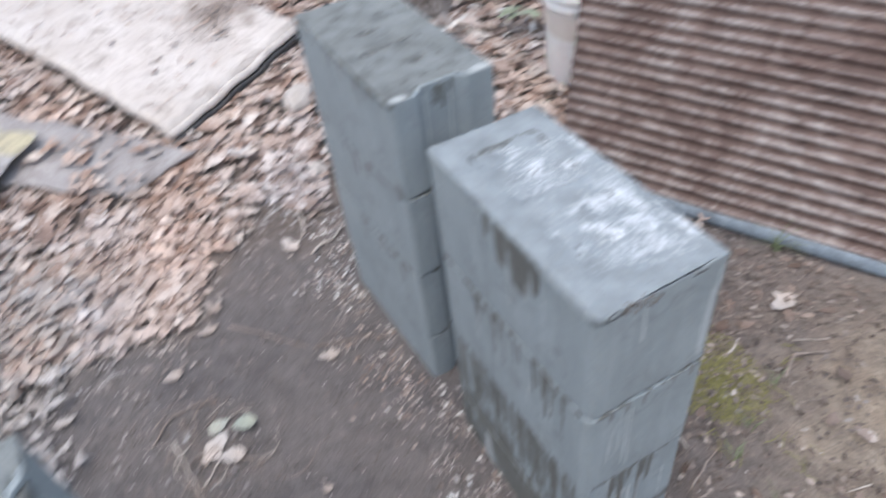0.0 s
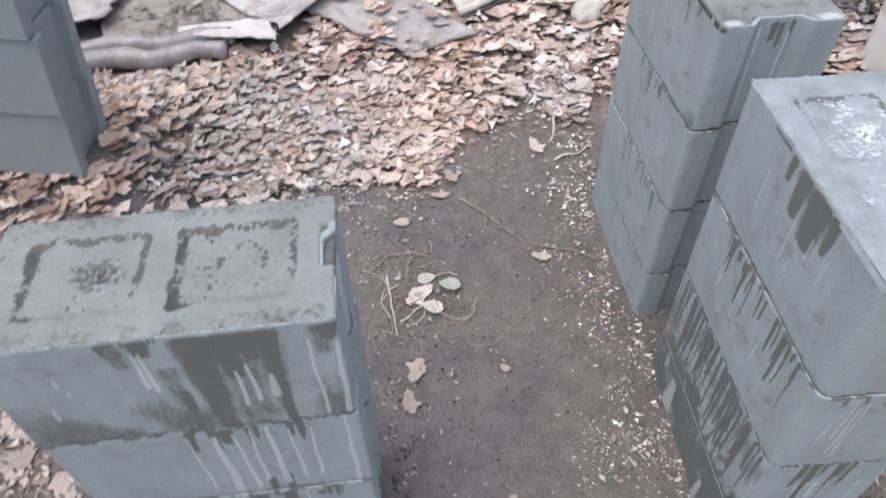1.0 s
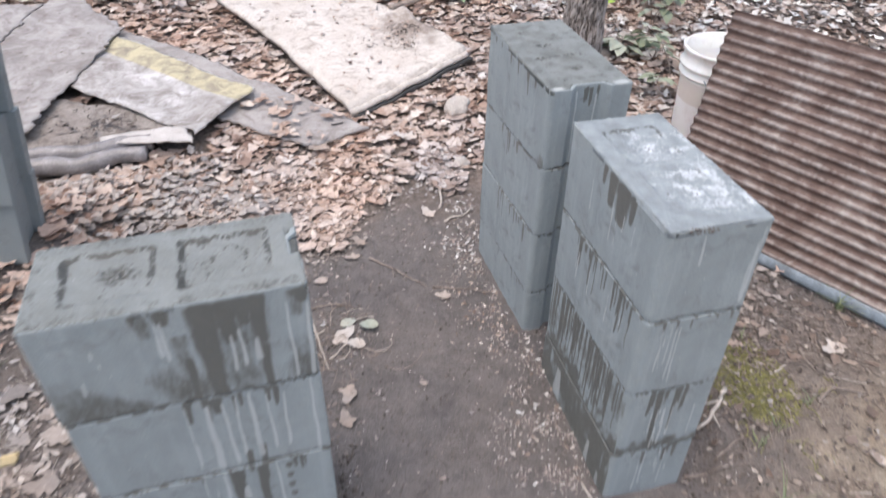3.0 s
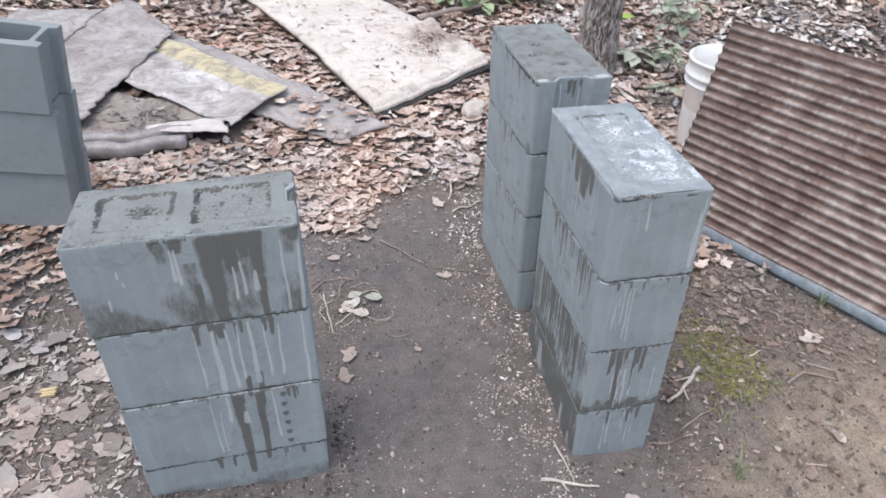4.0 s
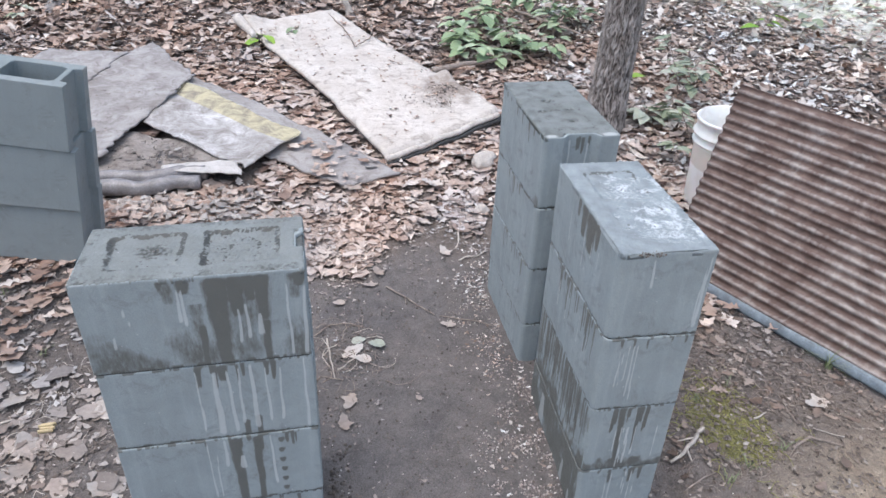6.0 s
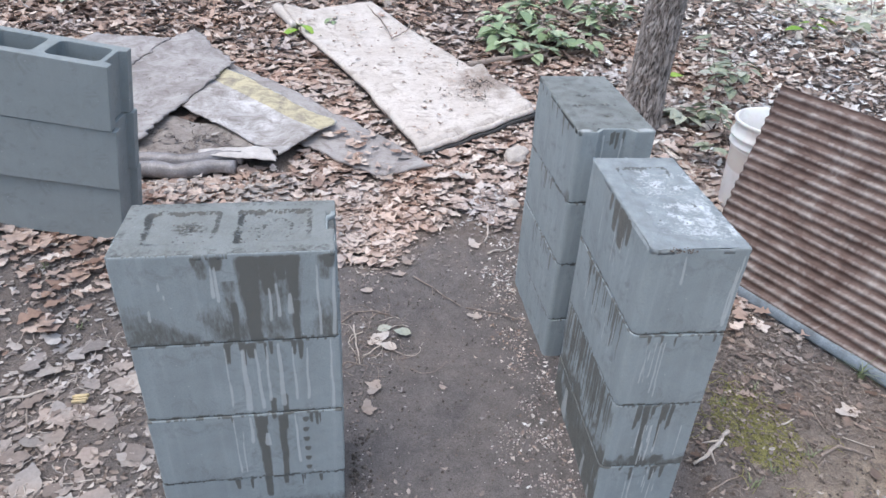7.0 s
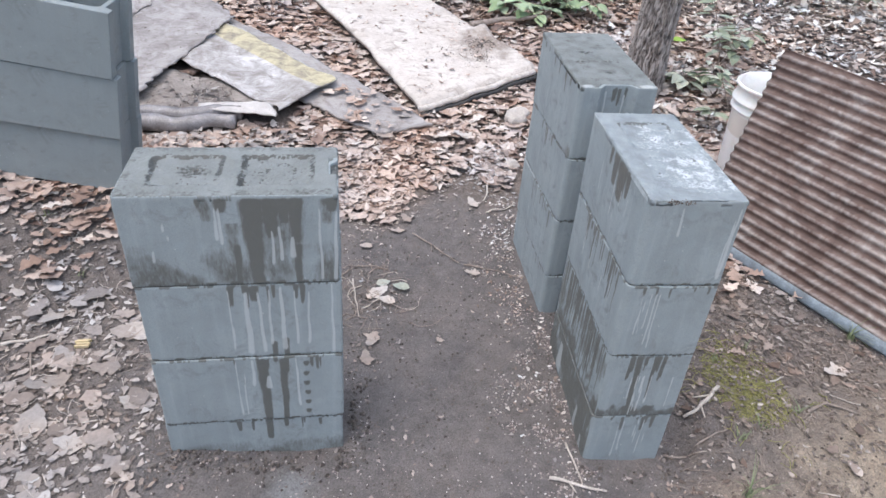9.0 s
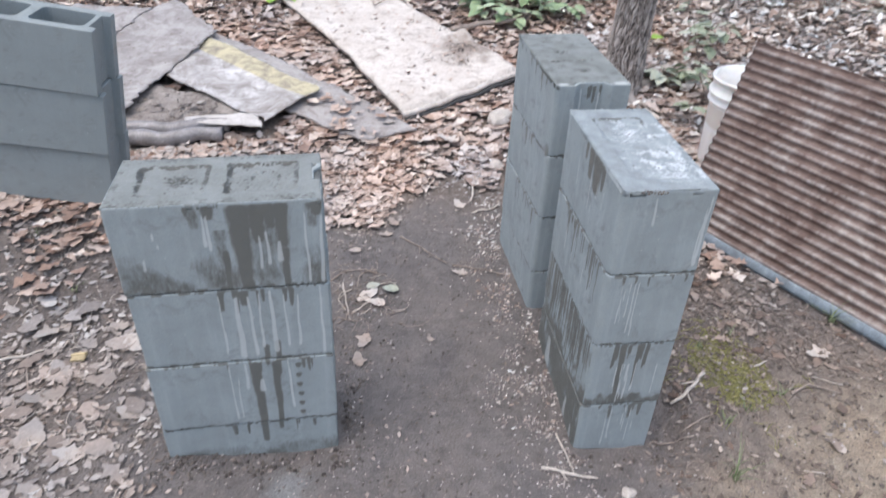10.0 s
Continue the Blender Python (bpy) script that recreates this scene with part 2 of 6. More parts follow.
def leaf_material(name, stops, rough=0.75, shared=True):
    m, nt, b = material(name)
    v = coords(nt)
    tone = ramp(nt, island(nt) if shared else per_object(nt), stops)
    fibre = ramp(nt, noise_tex(nt, v, 70, 5, 0.7), [(0.3, 0.78), (0.7, 1.12)])
    patch = ramp(nt, noise_tex(nt, v, 2.6, 3, 0.6), [(0.36, (0.93, 0.98, 1.03)), (0.52, (1.0, 0.98, 0.95)), (0.68, (1.07, 0.965, 0.89))])
    nt.links.new(mix(nt, 1.0, mix(nt, 1.0, tone, fibre, "MULTIPLY"), patch, "MULTIPLY"), b.inputs["Base Color"])
    b.inputs["Roughness"].default_value = rough
    b.inputs["Specular IOR Level"].default_value = 0.35
    bump(nt, b, noise_tex(nt, v, 160, 4), 0.4, 0.002)
    return m


DRY = [(0.0, (0.21, 0.135, 0.105)), (0.14, (0.34, 0.240, 0.197)), (0.36, (0.45, 0.343, 0.292)), (0.62, (0.54, 0.437, 0.385)), (0.85, (0.61, 0.520, 0.470)), (1.0, (0.73, 0.66, 0.61))]
GREYED = [(0.0, (0.21, 0.178, 0.163)), (0.4, (0.31, 0.27, 0.252)), (0.8, (0.40, 0.357, 0.335)), (1.0, (0.54, 0.50, 0.475))]
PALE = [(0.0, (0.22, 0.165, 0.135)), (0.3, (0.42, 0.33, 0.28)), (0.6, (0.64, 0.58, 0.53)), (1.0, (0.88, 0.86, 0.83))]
LEAF_DRY = leaf_material("dry_oak_leaf", DRY)
LEAF_GREY = leaf_material("weathered_leaf", GREYED)
LEAF_MOULD = leaf_material("leaf_mould", [(0.0, (0.09, 0.072, 0.062)), (0.5, (0.195, 0.16, 0.142)), (0.85, (0.32, 0.275, 0.245)), (1.0, (0.52, 0.47, 0.43))])
LEAF_WOOD = leaf_material("brown_wood_leaf", [(0.0, (0.15, 0.097, 0.074)), (0.2, (0.28, 0.196, 0.158)), (0.45, (0.41, 0.312, 0.264)), (0.75, (0.54, 0.440, 0.388)), (1.0, (0.70, 0.63, 0.58))])
LEAF_PINK = leaf_material("pale_pink_leaf", [(0.0, (0.30, 0.235, 0.205)), (0.3, (0.46, 0.375, 0.335)), (0.7, (0.58, 0.49, 0.45)), (1.0, (0.72, 0.65, 0.61))])
LEAF_FADED = leaf_material("faded_grey_leaf", [(0.0, (0.27, 0.24, 0.225)), (0.4, (0.39, 0.35, 0.33)), (0.8, (0.48, 0.44, 0.415)), (1.0, (0.60, 0.565, 0.54))])
LEAF_BROWN = leaf_material("trodden_brown_leaf", [(0.0, (0.12, 0.085, 0.068)), (0.4, (0.215, 0.165, 0.14)), (0.8, (0.34, 0.275, 0.24)), (1.0, (0.47, 0.405, 0.36))])
# Pale leaf; over the far litter this paleness stands in for open sunlight.
LEAF_PALE = leaf_material("pale_leaf", PALE, 0.5)
LEAF_ONE = leaf_material("single_dry_leaf", [(0.0, (0.33, 0.275, 0.245)), (0.5, (0.45, 0.39, 0.355)), (1.0, (0.57, 0.52, 0.485))], 0.7, False)
LEAF_FLAT = leaf_material("trodden_single_leaf", [(0.0, (0.27, 0.238, 0.220)), (0.5, (0.36, 0.322, 0.300)), (1.0, (0.46, 0.42, 0.395))], 0.75, False)
LEAF_GREEN = leaf_material("green_leaf", [(0.0, (0.25, 0.35, 0.19)), (0.5, (0.37, 0.47, 0.29)), (1.0, (0.50, 0.58, 0.41))], 0.45, False)
LEAF_CROWN = leaf_material("oak_crown_leaf", [(0.0, (0.05, 0.09, 0.025)), (1.0, (0.10, 0.16, 0.05))], 0.5)
LEAF_LIME = leaf_material("sunlit_green_leaf", [(0.0, (0.20, 0.38, 0.04)), (1.0, (0.34, 0.52, 0.08))], 0.45, False)
LEAF_WILT = leaf_material("wilting_leaf", [(0.0, (0.24, 0.29, 0.19)), (0.5, (0.37, 0.42, 0.31)), (1.0, (0.55, 0.57, 0.48))], 0.6, False)
GRASS = leaf_material("grass_blade", [(0.0, (0.15, 0.19, 0.09)), (1.0, (0.29, 0.33, 0.19))], 0.6)
FALLEN_GREEN = leaf_material("fallen_green_leaf", [(0.0, (0.36, 0.39, 0.33)), (1.0, (0.45, 0.46, 0.41))], 0.55, False)


def plain(name, stops, scale=20, rough=0.7, bumps=0.3, depth=0.003, stretch=(1, 1, 1), fine=180, by=None, metal=0.0):
    """A mottled surface: a cloudy ramp times a fine grain, with relief."""
    m, nt, b = material(name)
    v = coords(nt, stretch)
    fac = noise_tex(nt, v, scale, 6, 0.65, 0.4)
    if by == "island":
        fac = calc(nt, "ADD", calc(nt, "MULTIPLY", island(nt), 0.75), calc(nt, "MULTIPLY", fac, 0.25))
    col = ramp(nt, fac, stops)
    g = ramp(nt, noise_tex(nt, v, fine, 4, 0.7), [(0.3, 0.78), (0.7, 1.15)])
    nt.links.new(mix(nt, 1.0, col, g, "MULTIPLY"), b.inputs["Base Color"])
    b.inputs["Roughness"].default_value, b.inputs["Metallic"].default_value = rough, metal
    bump(nt, b, calc(nt, "ADD", noise_tex(nt, v, fine, 4), noise_tex(nt, v, scale * 2, 4)), bumps, depth)
    return m


PEBBLE = plain("pebbles", [(0.1, (0.22, 0.180, 0.165)), (0.4, (0.38, 0.318, 0.290)), (0.7, (0.56, 0.49, 0.455)), (0.9, (0.78, 0.74, 0.71))], 30, 0.7, by="island")
CRUMB = plain("soil_crumbs", [(0.2, (0.085, 0.07, 0.062)), (0.8, (0.21, 0.178, 0.158))], 40, 0.9, by="island")
TWIG = plain("weathered_twig", [(0.25, (0.16, 0.12, 0.10)), (0.55, (0.34, 0.28, 0.24)), (0.8, (0.55, 0.49, 0.44))], 30, 0.8, 0.5)
PALE_TWIG = plain("peeled_twig", [(0.25, (0.42, 0.36, 0.31)), (0.75, (0.66, 0.60, 0.54))], 30, 0.7, 0.4)
STONE = plain("pale_stone", [(0.25, (0.42, 0.37, 0.33)), (0.75, (0.66, 0.61, 0.56))], 24, 0.8, 0.5, 0.005)
MOSS = plain("moss", [(0.25, (0.24, 0.225, 0.085)), (0.55, (0.36, 0.345, 0.135)), (0.8, (0.48, 0.45, 0.21))], 45, 0.9, 0.8, 0.006)
WOODCHIP = plain("split_wood", [(0.3, (0.52, 0.40, 0.22)), (0.7, (0.72, 0.60, 0.38))], 30, 0.7, stretch=(1, 8, 1))
BACKING = plain("black_rubber_backing", [(0.3, (0.025, 0.025, 0.027)), (0.7, (0.07, 0.07, 0.07))], 40, 0.6)
ROLL_GREY = plain("grey_plastic_roll", [(0.25, (0.19, 0.175, 0.175)), (0.55, (0.30, 0.285, 0.29)), (0.8, (0.50, 0.48, 0.495))], 14, 0.27, 0.2)
BLUE_EDGE = plain("galvanised_edge", [(0.3, (0.13, 0.150, 0.170)), (0.55, (0.22, 0.265, 0.305)), (0.75, (0.33, 0.385, 0.43))], 16, 0.5)


def stained_sheet(name, base, dirt, pale, amount=0.5, stripe=None, spill=None):
    """Old floor covering with dirt and bleached patches; stripe: a band of the sheet's own field in another colour."""
    m, nt, b = material(name)
    v = coords(nt)
    col = ramp(nt, noise_tex(nt, v, 6, 5, 0.6, 0.6), [(0.3, base), (0.62, pale)])
    if stripe:
        s = ramp(nt, calc(nt, "ADD", attribute(nt, "band"), calc(nt, "MULTIPLY", calc(nt, "SUBTRACT", noise_tex(nt, v, 30, 5), 0.5), 0.5)), [(0.42, 0.0), (0.55, 1.0)])
        col = mix(nt, s, col, stripe)
    d = ramp(nt, noise_tex(nt, v, 13, 7, 0.75, 1.0), [(0.62 - 0.22 * amount, 0.0), (0.75 - 0.12 * amount, 1.0)])
    col = mix(nt, calc(nt, "MULTIPLY", d, 0.85), col, dirt)
    if spill:
        far_off = nt.nodes.new("ShaderNodeVectorMath")
        far_off.operation = "DISTANCE"
        far_off.inputs[1].default_value = spill
        nt.links.new(v, far_off.inputs[0])
        reach = calc(nt, "ADD", far_off.outputs["Value"], calc(nt, "MULTIPLY", calc(nt, "SUBTRACT", noise_tex(nt, v, 14, 6, 0.75), 0.5), 0.5))
        col = mix(nt, ramp(nt, reach, [(0.06, 0.75), (0.22, 0.0)]), col, (0.20, 0.145, 0.115))
    sp = ramp(nt, noise_tex(nt, v, 90, 5, 0.8), [(0.60, 0.0), (0.70, 1.0)])
    col = mix(nt, calc(nt, "MULTIPLY", sp, 0.75), col, dirt)
    scuff = ramp(nt, noise_tex(nt, coords(nt, (34, 90, 60)), 1.0, 7, 0.8, 0.6), [(0.52, 0.0), (0.68, 1.0)])
    col = mix(nt, calc(nt, "MULTIPLY", scuff, 0.6), col, dirt)
    g = ramp(nt, noise_tex(nt, v, 350, 3, 0.7), [(0.3, 0.82), (0.7, 1.12)])
    nt.links.new(mix(nt, 1.0, col, g, "MULTIPLY"), b.inputs["Base Color"])
    b.inputs["Roughness"].default_value = 0.8
    bump(nt, b, calc(nt, "ADD", noise_tex(nt, v, 300, 4, 0.7), calc(nt, "MULTIPLY", noise_tex(nt, v, 22, 5), 0.14)), 0.35, 0.003)
    return m


CARPET = stained_sheet("dirty_beige_carpet", (0.56, 0.50, 0.45), (0.24, 0.185, 0.15), (0.69, 0.64, 0.595), 0.4, None, (0.985, 2.28, 0.235))
FELT_BROWN = stained_sheet("grey_brown_felt", (0.27, 0.248, 0.240), (0.185, 0.158, 0.145), (0.44, 0.418, 0.412), 0.7)
FELT_WHITE = stained_sheet("bleached_vinyl", (0.33, 0.305, 0.290), (0.205, 0.176, 0.158), (0.66, 0.65, 0.655), 0.85, (0.56, 0.505, 0.34))
FELT_DARK = stained_sheet("soiled_underlay", (0.26, 0.225, 0.205), (0.13, 0.105, 0.092), (0.37, 0.335, 0.31), 0.75)
SLAB_GREY = stained_sheet("grey_board", (0.31, 0.285, 0.275), (0.21, 0.178, 0.162), (0.42, 0.395, 0.385), 0.6)
WHITE_STRIP = stained_sheet("pale_curled_edge", (0.46, 0.43, 0.41), (0.25, 0.22, 0.2), (0.62, 0.59, 0.57), 0.3)


def rusty():
    m, nt, b = material("rusty_corrugated_iron")
    v = coords(nt)
    rust = ramp(nt, noise_tex(nt, v, 11, 7, 0.7, 0.8), [(0.28, (0.066, 0.043, 0.036)), (0.48, (0.135, 0.088, 0.074)), (0.66, (0.215, 0.155, 0.134))])
    zinc = ramp(nt, noise_tex(nt, v, 60, 4), [(0.3, (0.33, 0.290, 0.268)), (0.7, (0.52, 0.470, 0.440))])
    crest = attribute(nt, "crest")
    spots = noise_tex(nt, v, 4.2, 7, 0.78, 1.2)
    f = ramp(nt, calc(nt, "ADD", calc(nt, "MULTIPLY", crest, 0.22), spots), [(0.60, 0.0), (0.81, 0.85)])
    col = mix(nt, f, rust, zinc)
    orange = ramp(nt, noise_tex(nt, v, 26, 6, 0.8), [(0.66, 0.0), (0.78, 0.5)])
    col = mix(nt, orange, col, (0.25, 0.135, 0.08))
    nt.links.new(col, b.inputs["Base Color"])
    b.inputs["Roughness"].default_value = 0.72
    b.inputs["Metallic"].default_value = 0.15
    bump(nt, b, noise_tex(nt, v, 180, 5, 0.75), 0.4, 0.002)
    return m


RUST = rusty()


def plastic():
    m, nt, b = material("white_bucket_plastic")
    v = coords(nt)
    grime = ramp(nt, noise_tex(nt, v, 9, 6, 0.7, 0.5), [(0.5, 0.0), (0.75, 0.55)])
    sep = nt.nodes.new("ShaderNodeSeparateXYZ")
    nt.links.new(v, sep.inputs[0])
    full = calc(nt, "ADD", sep.outputs["Z"], calc(nt, "MULTIPLY", calc(nt, "SUBTRACT", noise_tex(nt, v, 6, 3), 0.5), 0.02))
    body = mix(nt, ramp(nt, full, [(0.172, 0.0), (0.178, 1.0)]), (0.87, 0.87, 0.86), (0.68, 0.635, 0.585))
    body = mix(nt, ramp(nt, full, [(0.255, 0.0), (0.262, 1.0)]), body, (0.85, 0.84, 0.82))
    nt.links.new(mix(nt, grime, body, (0.52, 0.47, 0.41)), b.inputs["Base Color"])
    b.inputs["Roughness"].default_value = 0.42
    b.inputs["Subsurface Weight"].default_value = 0.05
    return m


PLASTIC = plastic()


def bark():
    m, nt, b = material("oak_bark")
    v = coords(nt)
    deep = attribute(nt, "crest")
    tone = ramp(nt, calc(nt, "ADD", calc(nt, "MULTIPLY", deep, 0.8), calc(nt, "MULTIPLY", noise_tex(nt, v, 60, 6, 0.75), 0.3)),
                [(0.14, (0.05, 0.041, 0.036)), (0.34, (0.21, 0.182, 0.165)), (0.85, (0.43, 0.392, 0.37))])
    nt.links.new(tone, b.inputs["Base Color"])
    b.inputs["Roughness"].default_value = 0.9
    bump(nt, b, noise_tex(nt, v, 110, 6, 0.75), 0.9, 0.010)
    return m


BARK = bark()


# ---- building helpers ----
def mesh_of(name, verts, faces, mat, smooth=True, fields=None):
    me = bpy.data.meshes.new(name)
    me.from_pydata([tuple(v) for v in verts], [], [tuple(int(i) for i in f) for f in faces])
    me.materials.append(mat)
    if smooth:
        me.polygons.foreach_set("use_smooth", np.ones(len(me.polygons), bool))
    for key, values in (fields or {}).items():
        a = me.attributes.new(key, "FLOAT", "POINT")
        a.data.foreach_set("value", np.asarray(values, np.float32))
    me.update()
    return me


def part(name, me, parent=None, label="", m=None):
    """Links a mesh (or a bmesh's mesh) as one object, under its thing where there is one."""
    ob = new(name, me)
    if m is not None:
        ob.matrix_basis = m
    if parent is not None:
        ob.parent = parent
    return tagged(ob, label)


def holder(name, m, label, category, group="", kind=""):
    ob = new(name)
    ob.empty_display_size = 0.05
    ob.matrix_basis = m
    return tagged(ob, label, category, group, kind)


def ease(a, b, x):
    t = np.clip((np.asarray(x, float) - a) / (b - a), 0, 1)
    return t * t * (3 - 2 * t)


def ground_base(x, y):
    x, y = np.asarray(x, float), np.asarray(y, float)
    near = 0.085 * ((y - 0.95) + np.sqrt((y - 0.95) ** 2 + 0.04))
    far = 0.085 * (1.25 + math.sqrt(1.25 ** 2 + 0.04)) + 0.10 * (y - 2.2)
    z = -0.02 + np.where(y < 2.2, near, far)
    z = np.where(y > 9, z * 0 + 0.88 + 0.02 * (y - 9), z)
    return z + (0.168 + 0.15 * np.clip(-0.36 - x, 0, 0.8)) * ease(-0.10, -0.36, x) * ease(0.45, 0.85, y) * ease(1.5, 1.1, y)


def ground_z(x, y):
    x, y = np.asarray(x, float), np.asarray(y, float)
    r = 0.005 * np.sin(7.3 * x + 2.1 * y) * np.sin(5.9 * y - 1.7 * x) + 0.003 * np.sin(23 * x + 11 * y + 1) * np.sin(19 * y - 7 * x)
    r = r + 0.030 * ease(2.4, 4, y) * np.sin(2.1 * x + 0.6) * np.sin(1.7 * y)
    r = r - 0.055 * np.exp(-(((x - 1.26) / 0.05) ** 2 + ((y - 0.02) / 0.08) ** 2))
    r = r + 0.030 * np.exp(-(((x + 0.02) / 0.17) ** 2 + ((y + 0.03) / 0.13) ** 2)) - 0.034 * np.exp(-(((x - 1.08) / 0.17) ** 2 + ((y + 0.05) / 0.11) ** 2))
    flat_x, flat_y = np.ravel(x), np.ravel(y)
    lump = np.array([noise.noise((a * 9, b * 9, 0)) + 0.6 * noise.noise((a * 31, b * 31, 3)) for a, b in zip(flat_x, flat_y)]).reshape(np.shape(x))
    return ground_base(x, y) + r + 0.006 * lump * ease(6, 3, np.hypot(x - 0.8, y - 0.8))


def tube(points, radii, sides=6):
    """Verts and faces of a tapered tube along points."""
    verts, faces = [], []
    pts = [Vector(p) for p in points]
    for i, p in enumerate(pts):
        d = (pts[min(i + 1, len(pts) - 1)] - pts[max(i - 1, 0)]).normalized()
        a = d.orthogonal().normalized()
        b = d.cross(a)
        for k in range(sides):
            w = 2 * math.pi * k / sides
            verts.append(p + radii[i] * (math.cos(w) * a + math.sin(w) * b))
    for i in range(len(pts) - 1):
        for k in range(sides):
            faces.append((i * sides + k, i * sides + (k + 1) % sides, (i + 1) * sides + (k + 1) % sides, (i + 1) * sides + k))
    faces += [tuple(range(sides - 1, -1, -1)), tuple(range((len(pts) - 1) * sides, len(pts) * sides))]
    return verts, faces


# ---- ground ----
def ground_sheet():
    def axis(lo, a, b, hi, fine):
        step = fine
        left = []
        p = a
        while p > lo:
            step *= 1.13
            p -= step
            left.append(max(p, lo))
        mid = list(np.arange(a, b, fine))
        right = []
        step, p = fine, b
        while p < hi:
            step *= 1.13
            p += step
            right.append(min(p, hi))
        return np.array(left[::-1] + mid + [b] + right)
    xs, ys = axis(-150, -1.6, 3.4, 150, 0.016), axis(-150, -1.0, 2.6, 300, 0.016)
    X, Y = np.meshgrid(xs, ys)
    Z = ground_z(X, Y)
    n, k = X.shape
    idx = np.arange(n * k).reshape(n, k)
    faces = np.stack([idx[:-1, :-1], idx[:-1, 1:], idx[1:, 1:], idx[1:, :-1]], -1).reshape(-1, 4)
    me = mesh_of("ground", np.stack([X, Y, Z], -1).reshape(-1, 3).tolist(), faces.tolist(), SOIL)
    return tagged(part("ground", me), "bare damp dirt with leaf mould and pale sandy soil", "ground", kind="structure")


ground_sheet()


# ---- concrete block pillars ----
LEN, WID, HIGH, COURSE = 0.397, 0.194, 0.194, 0.197


def plan(wx, wy, radii, grooves=(), step=0.0026):
    """A block's outline seen from above, counter-clockwise from its front left: corner radii (front left, front right,
    back right, back left) and grooves (side, width, depth), sampled evenly."""
    pts = []
    centres = [(0, 0, 180), (wx, 0, 270), (wx, wy, 0), (0, wy, 90)]
    for i, (cx, cy, a0) in enumerate(centres):
        r = radii[i]
        ox = cx + (r if cx == 0 else -r)
        oy = cy + (r if cy == 0 else -r)
        n = max(3, int(r * 400))
        for k in range(n + 1):
            a = radians(a0 + 90 * k / n)
            pts.append((ox + r * math.cos(a), oy + r * math.sin(a)))
        for side, width, depth in grooves:
            if side == ("front", "right", "back", "left")[i]:
                if side in ("right", "left"):
                    s, x = (1, wx) if side == "right" else (-1, 0)
                    mid = wy / 2
                    for d, u in ((0, -width / 2), (depth, -width / 2 + depth), (depth, width / 2 - depth), (0, width / 2)):
                        pts.append((x - s * d, mid + s * u))
                else:
                    s, y = (1, 0) if side == "front" else (-1, wy)
                    mid = wx / 2
                    for d, u in ((0, -width / 2), (depth, -width / 2 + depth), (depth, width / 2 - depth), (0, width / 2)):
                        pts.append((mid + s * u, y + s * d))
    out = []
    for i, a in enumerate(pts):
        b = pts[(i + 1) % len(pts)]
        d = math.dist(a, b)
        n = max(1, int(round(d / step)))
        out += [(a[0] + (b[0] - a[0]) * k / n, a[1] + (b[1] - a[1]) * k / n) for k in range(n)]
    return np.array(out)


def drips(u, depth, rows, swelling=False):
    """How strongly runs cover points at u along a face and a depth below the pillar's top; rows of (u, top, bottom, half width)."""
    out = np.zeros_like(u)
    for u0, d0, d1, w in rows:
        wob = u0 + 0.0007 * np.sin(depth * 61 + u0 * 400) + 0.02 * (depth - d0) * math.sin(u0 * 91)
        t = np.clip((depth - d0) / max(d1 - d0, 1e-4), 0, 1)
        half = w * (0.5 + 0.55 * t) if swelling else w * (1.12 - 0.5 * t)
        across = np.clip(1.5 - np.abs(u - wob) / half, 0, 1)
        along = ease(d0 - 0.004, d0 + 0.004, depth) * ease(d1 + 0.006, d1 - 0.008, depth)
        out = np.maximum(out, across * along)
    return out


def random_drips(r, courses, lo, hi, count, length, width):
    rows = []
    for c in courses:
        for _ in range(count):
            top = c * COURSE + r.uniform(0, 0.006)
            rows.append((r.uniform(lo, hi), top, top + r.uniform(*length), r.uniform(*width)))
    return rows


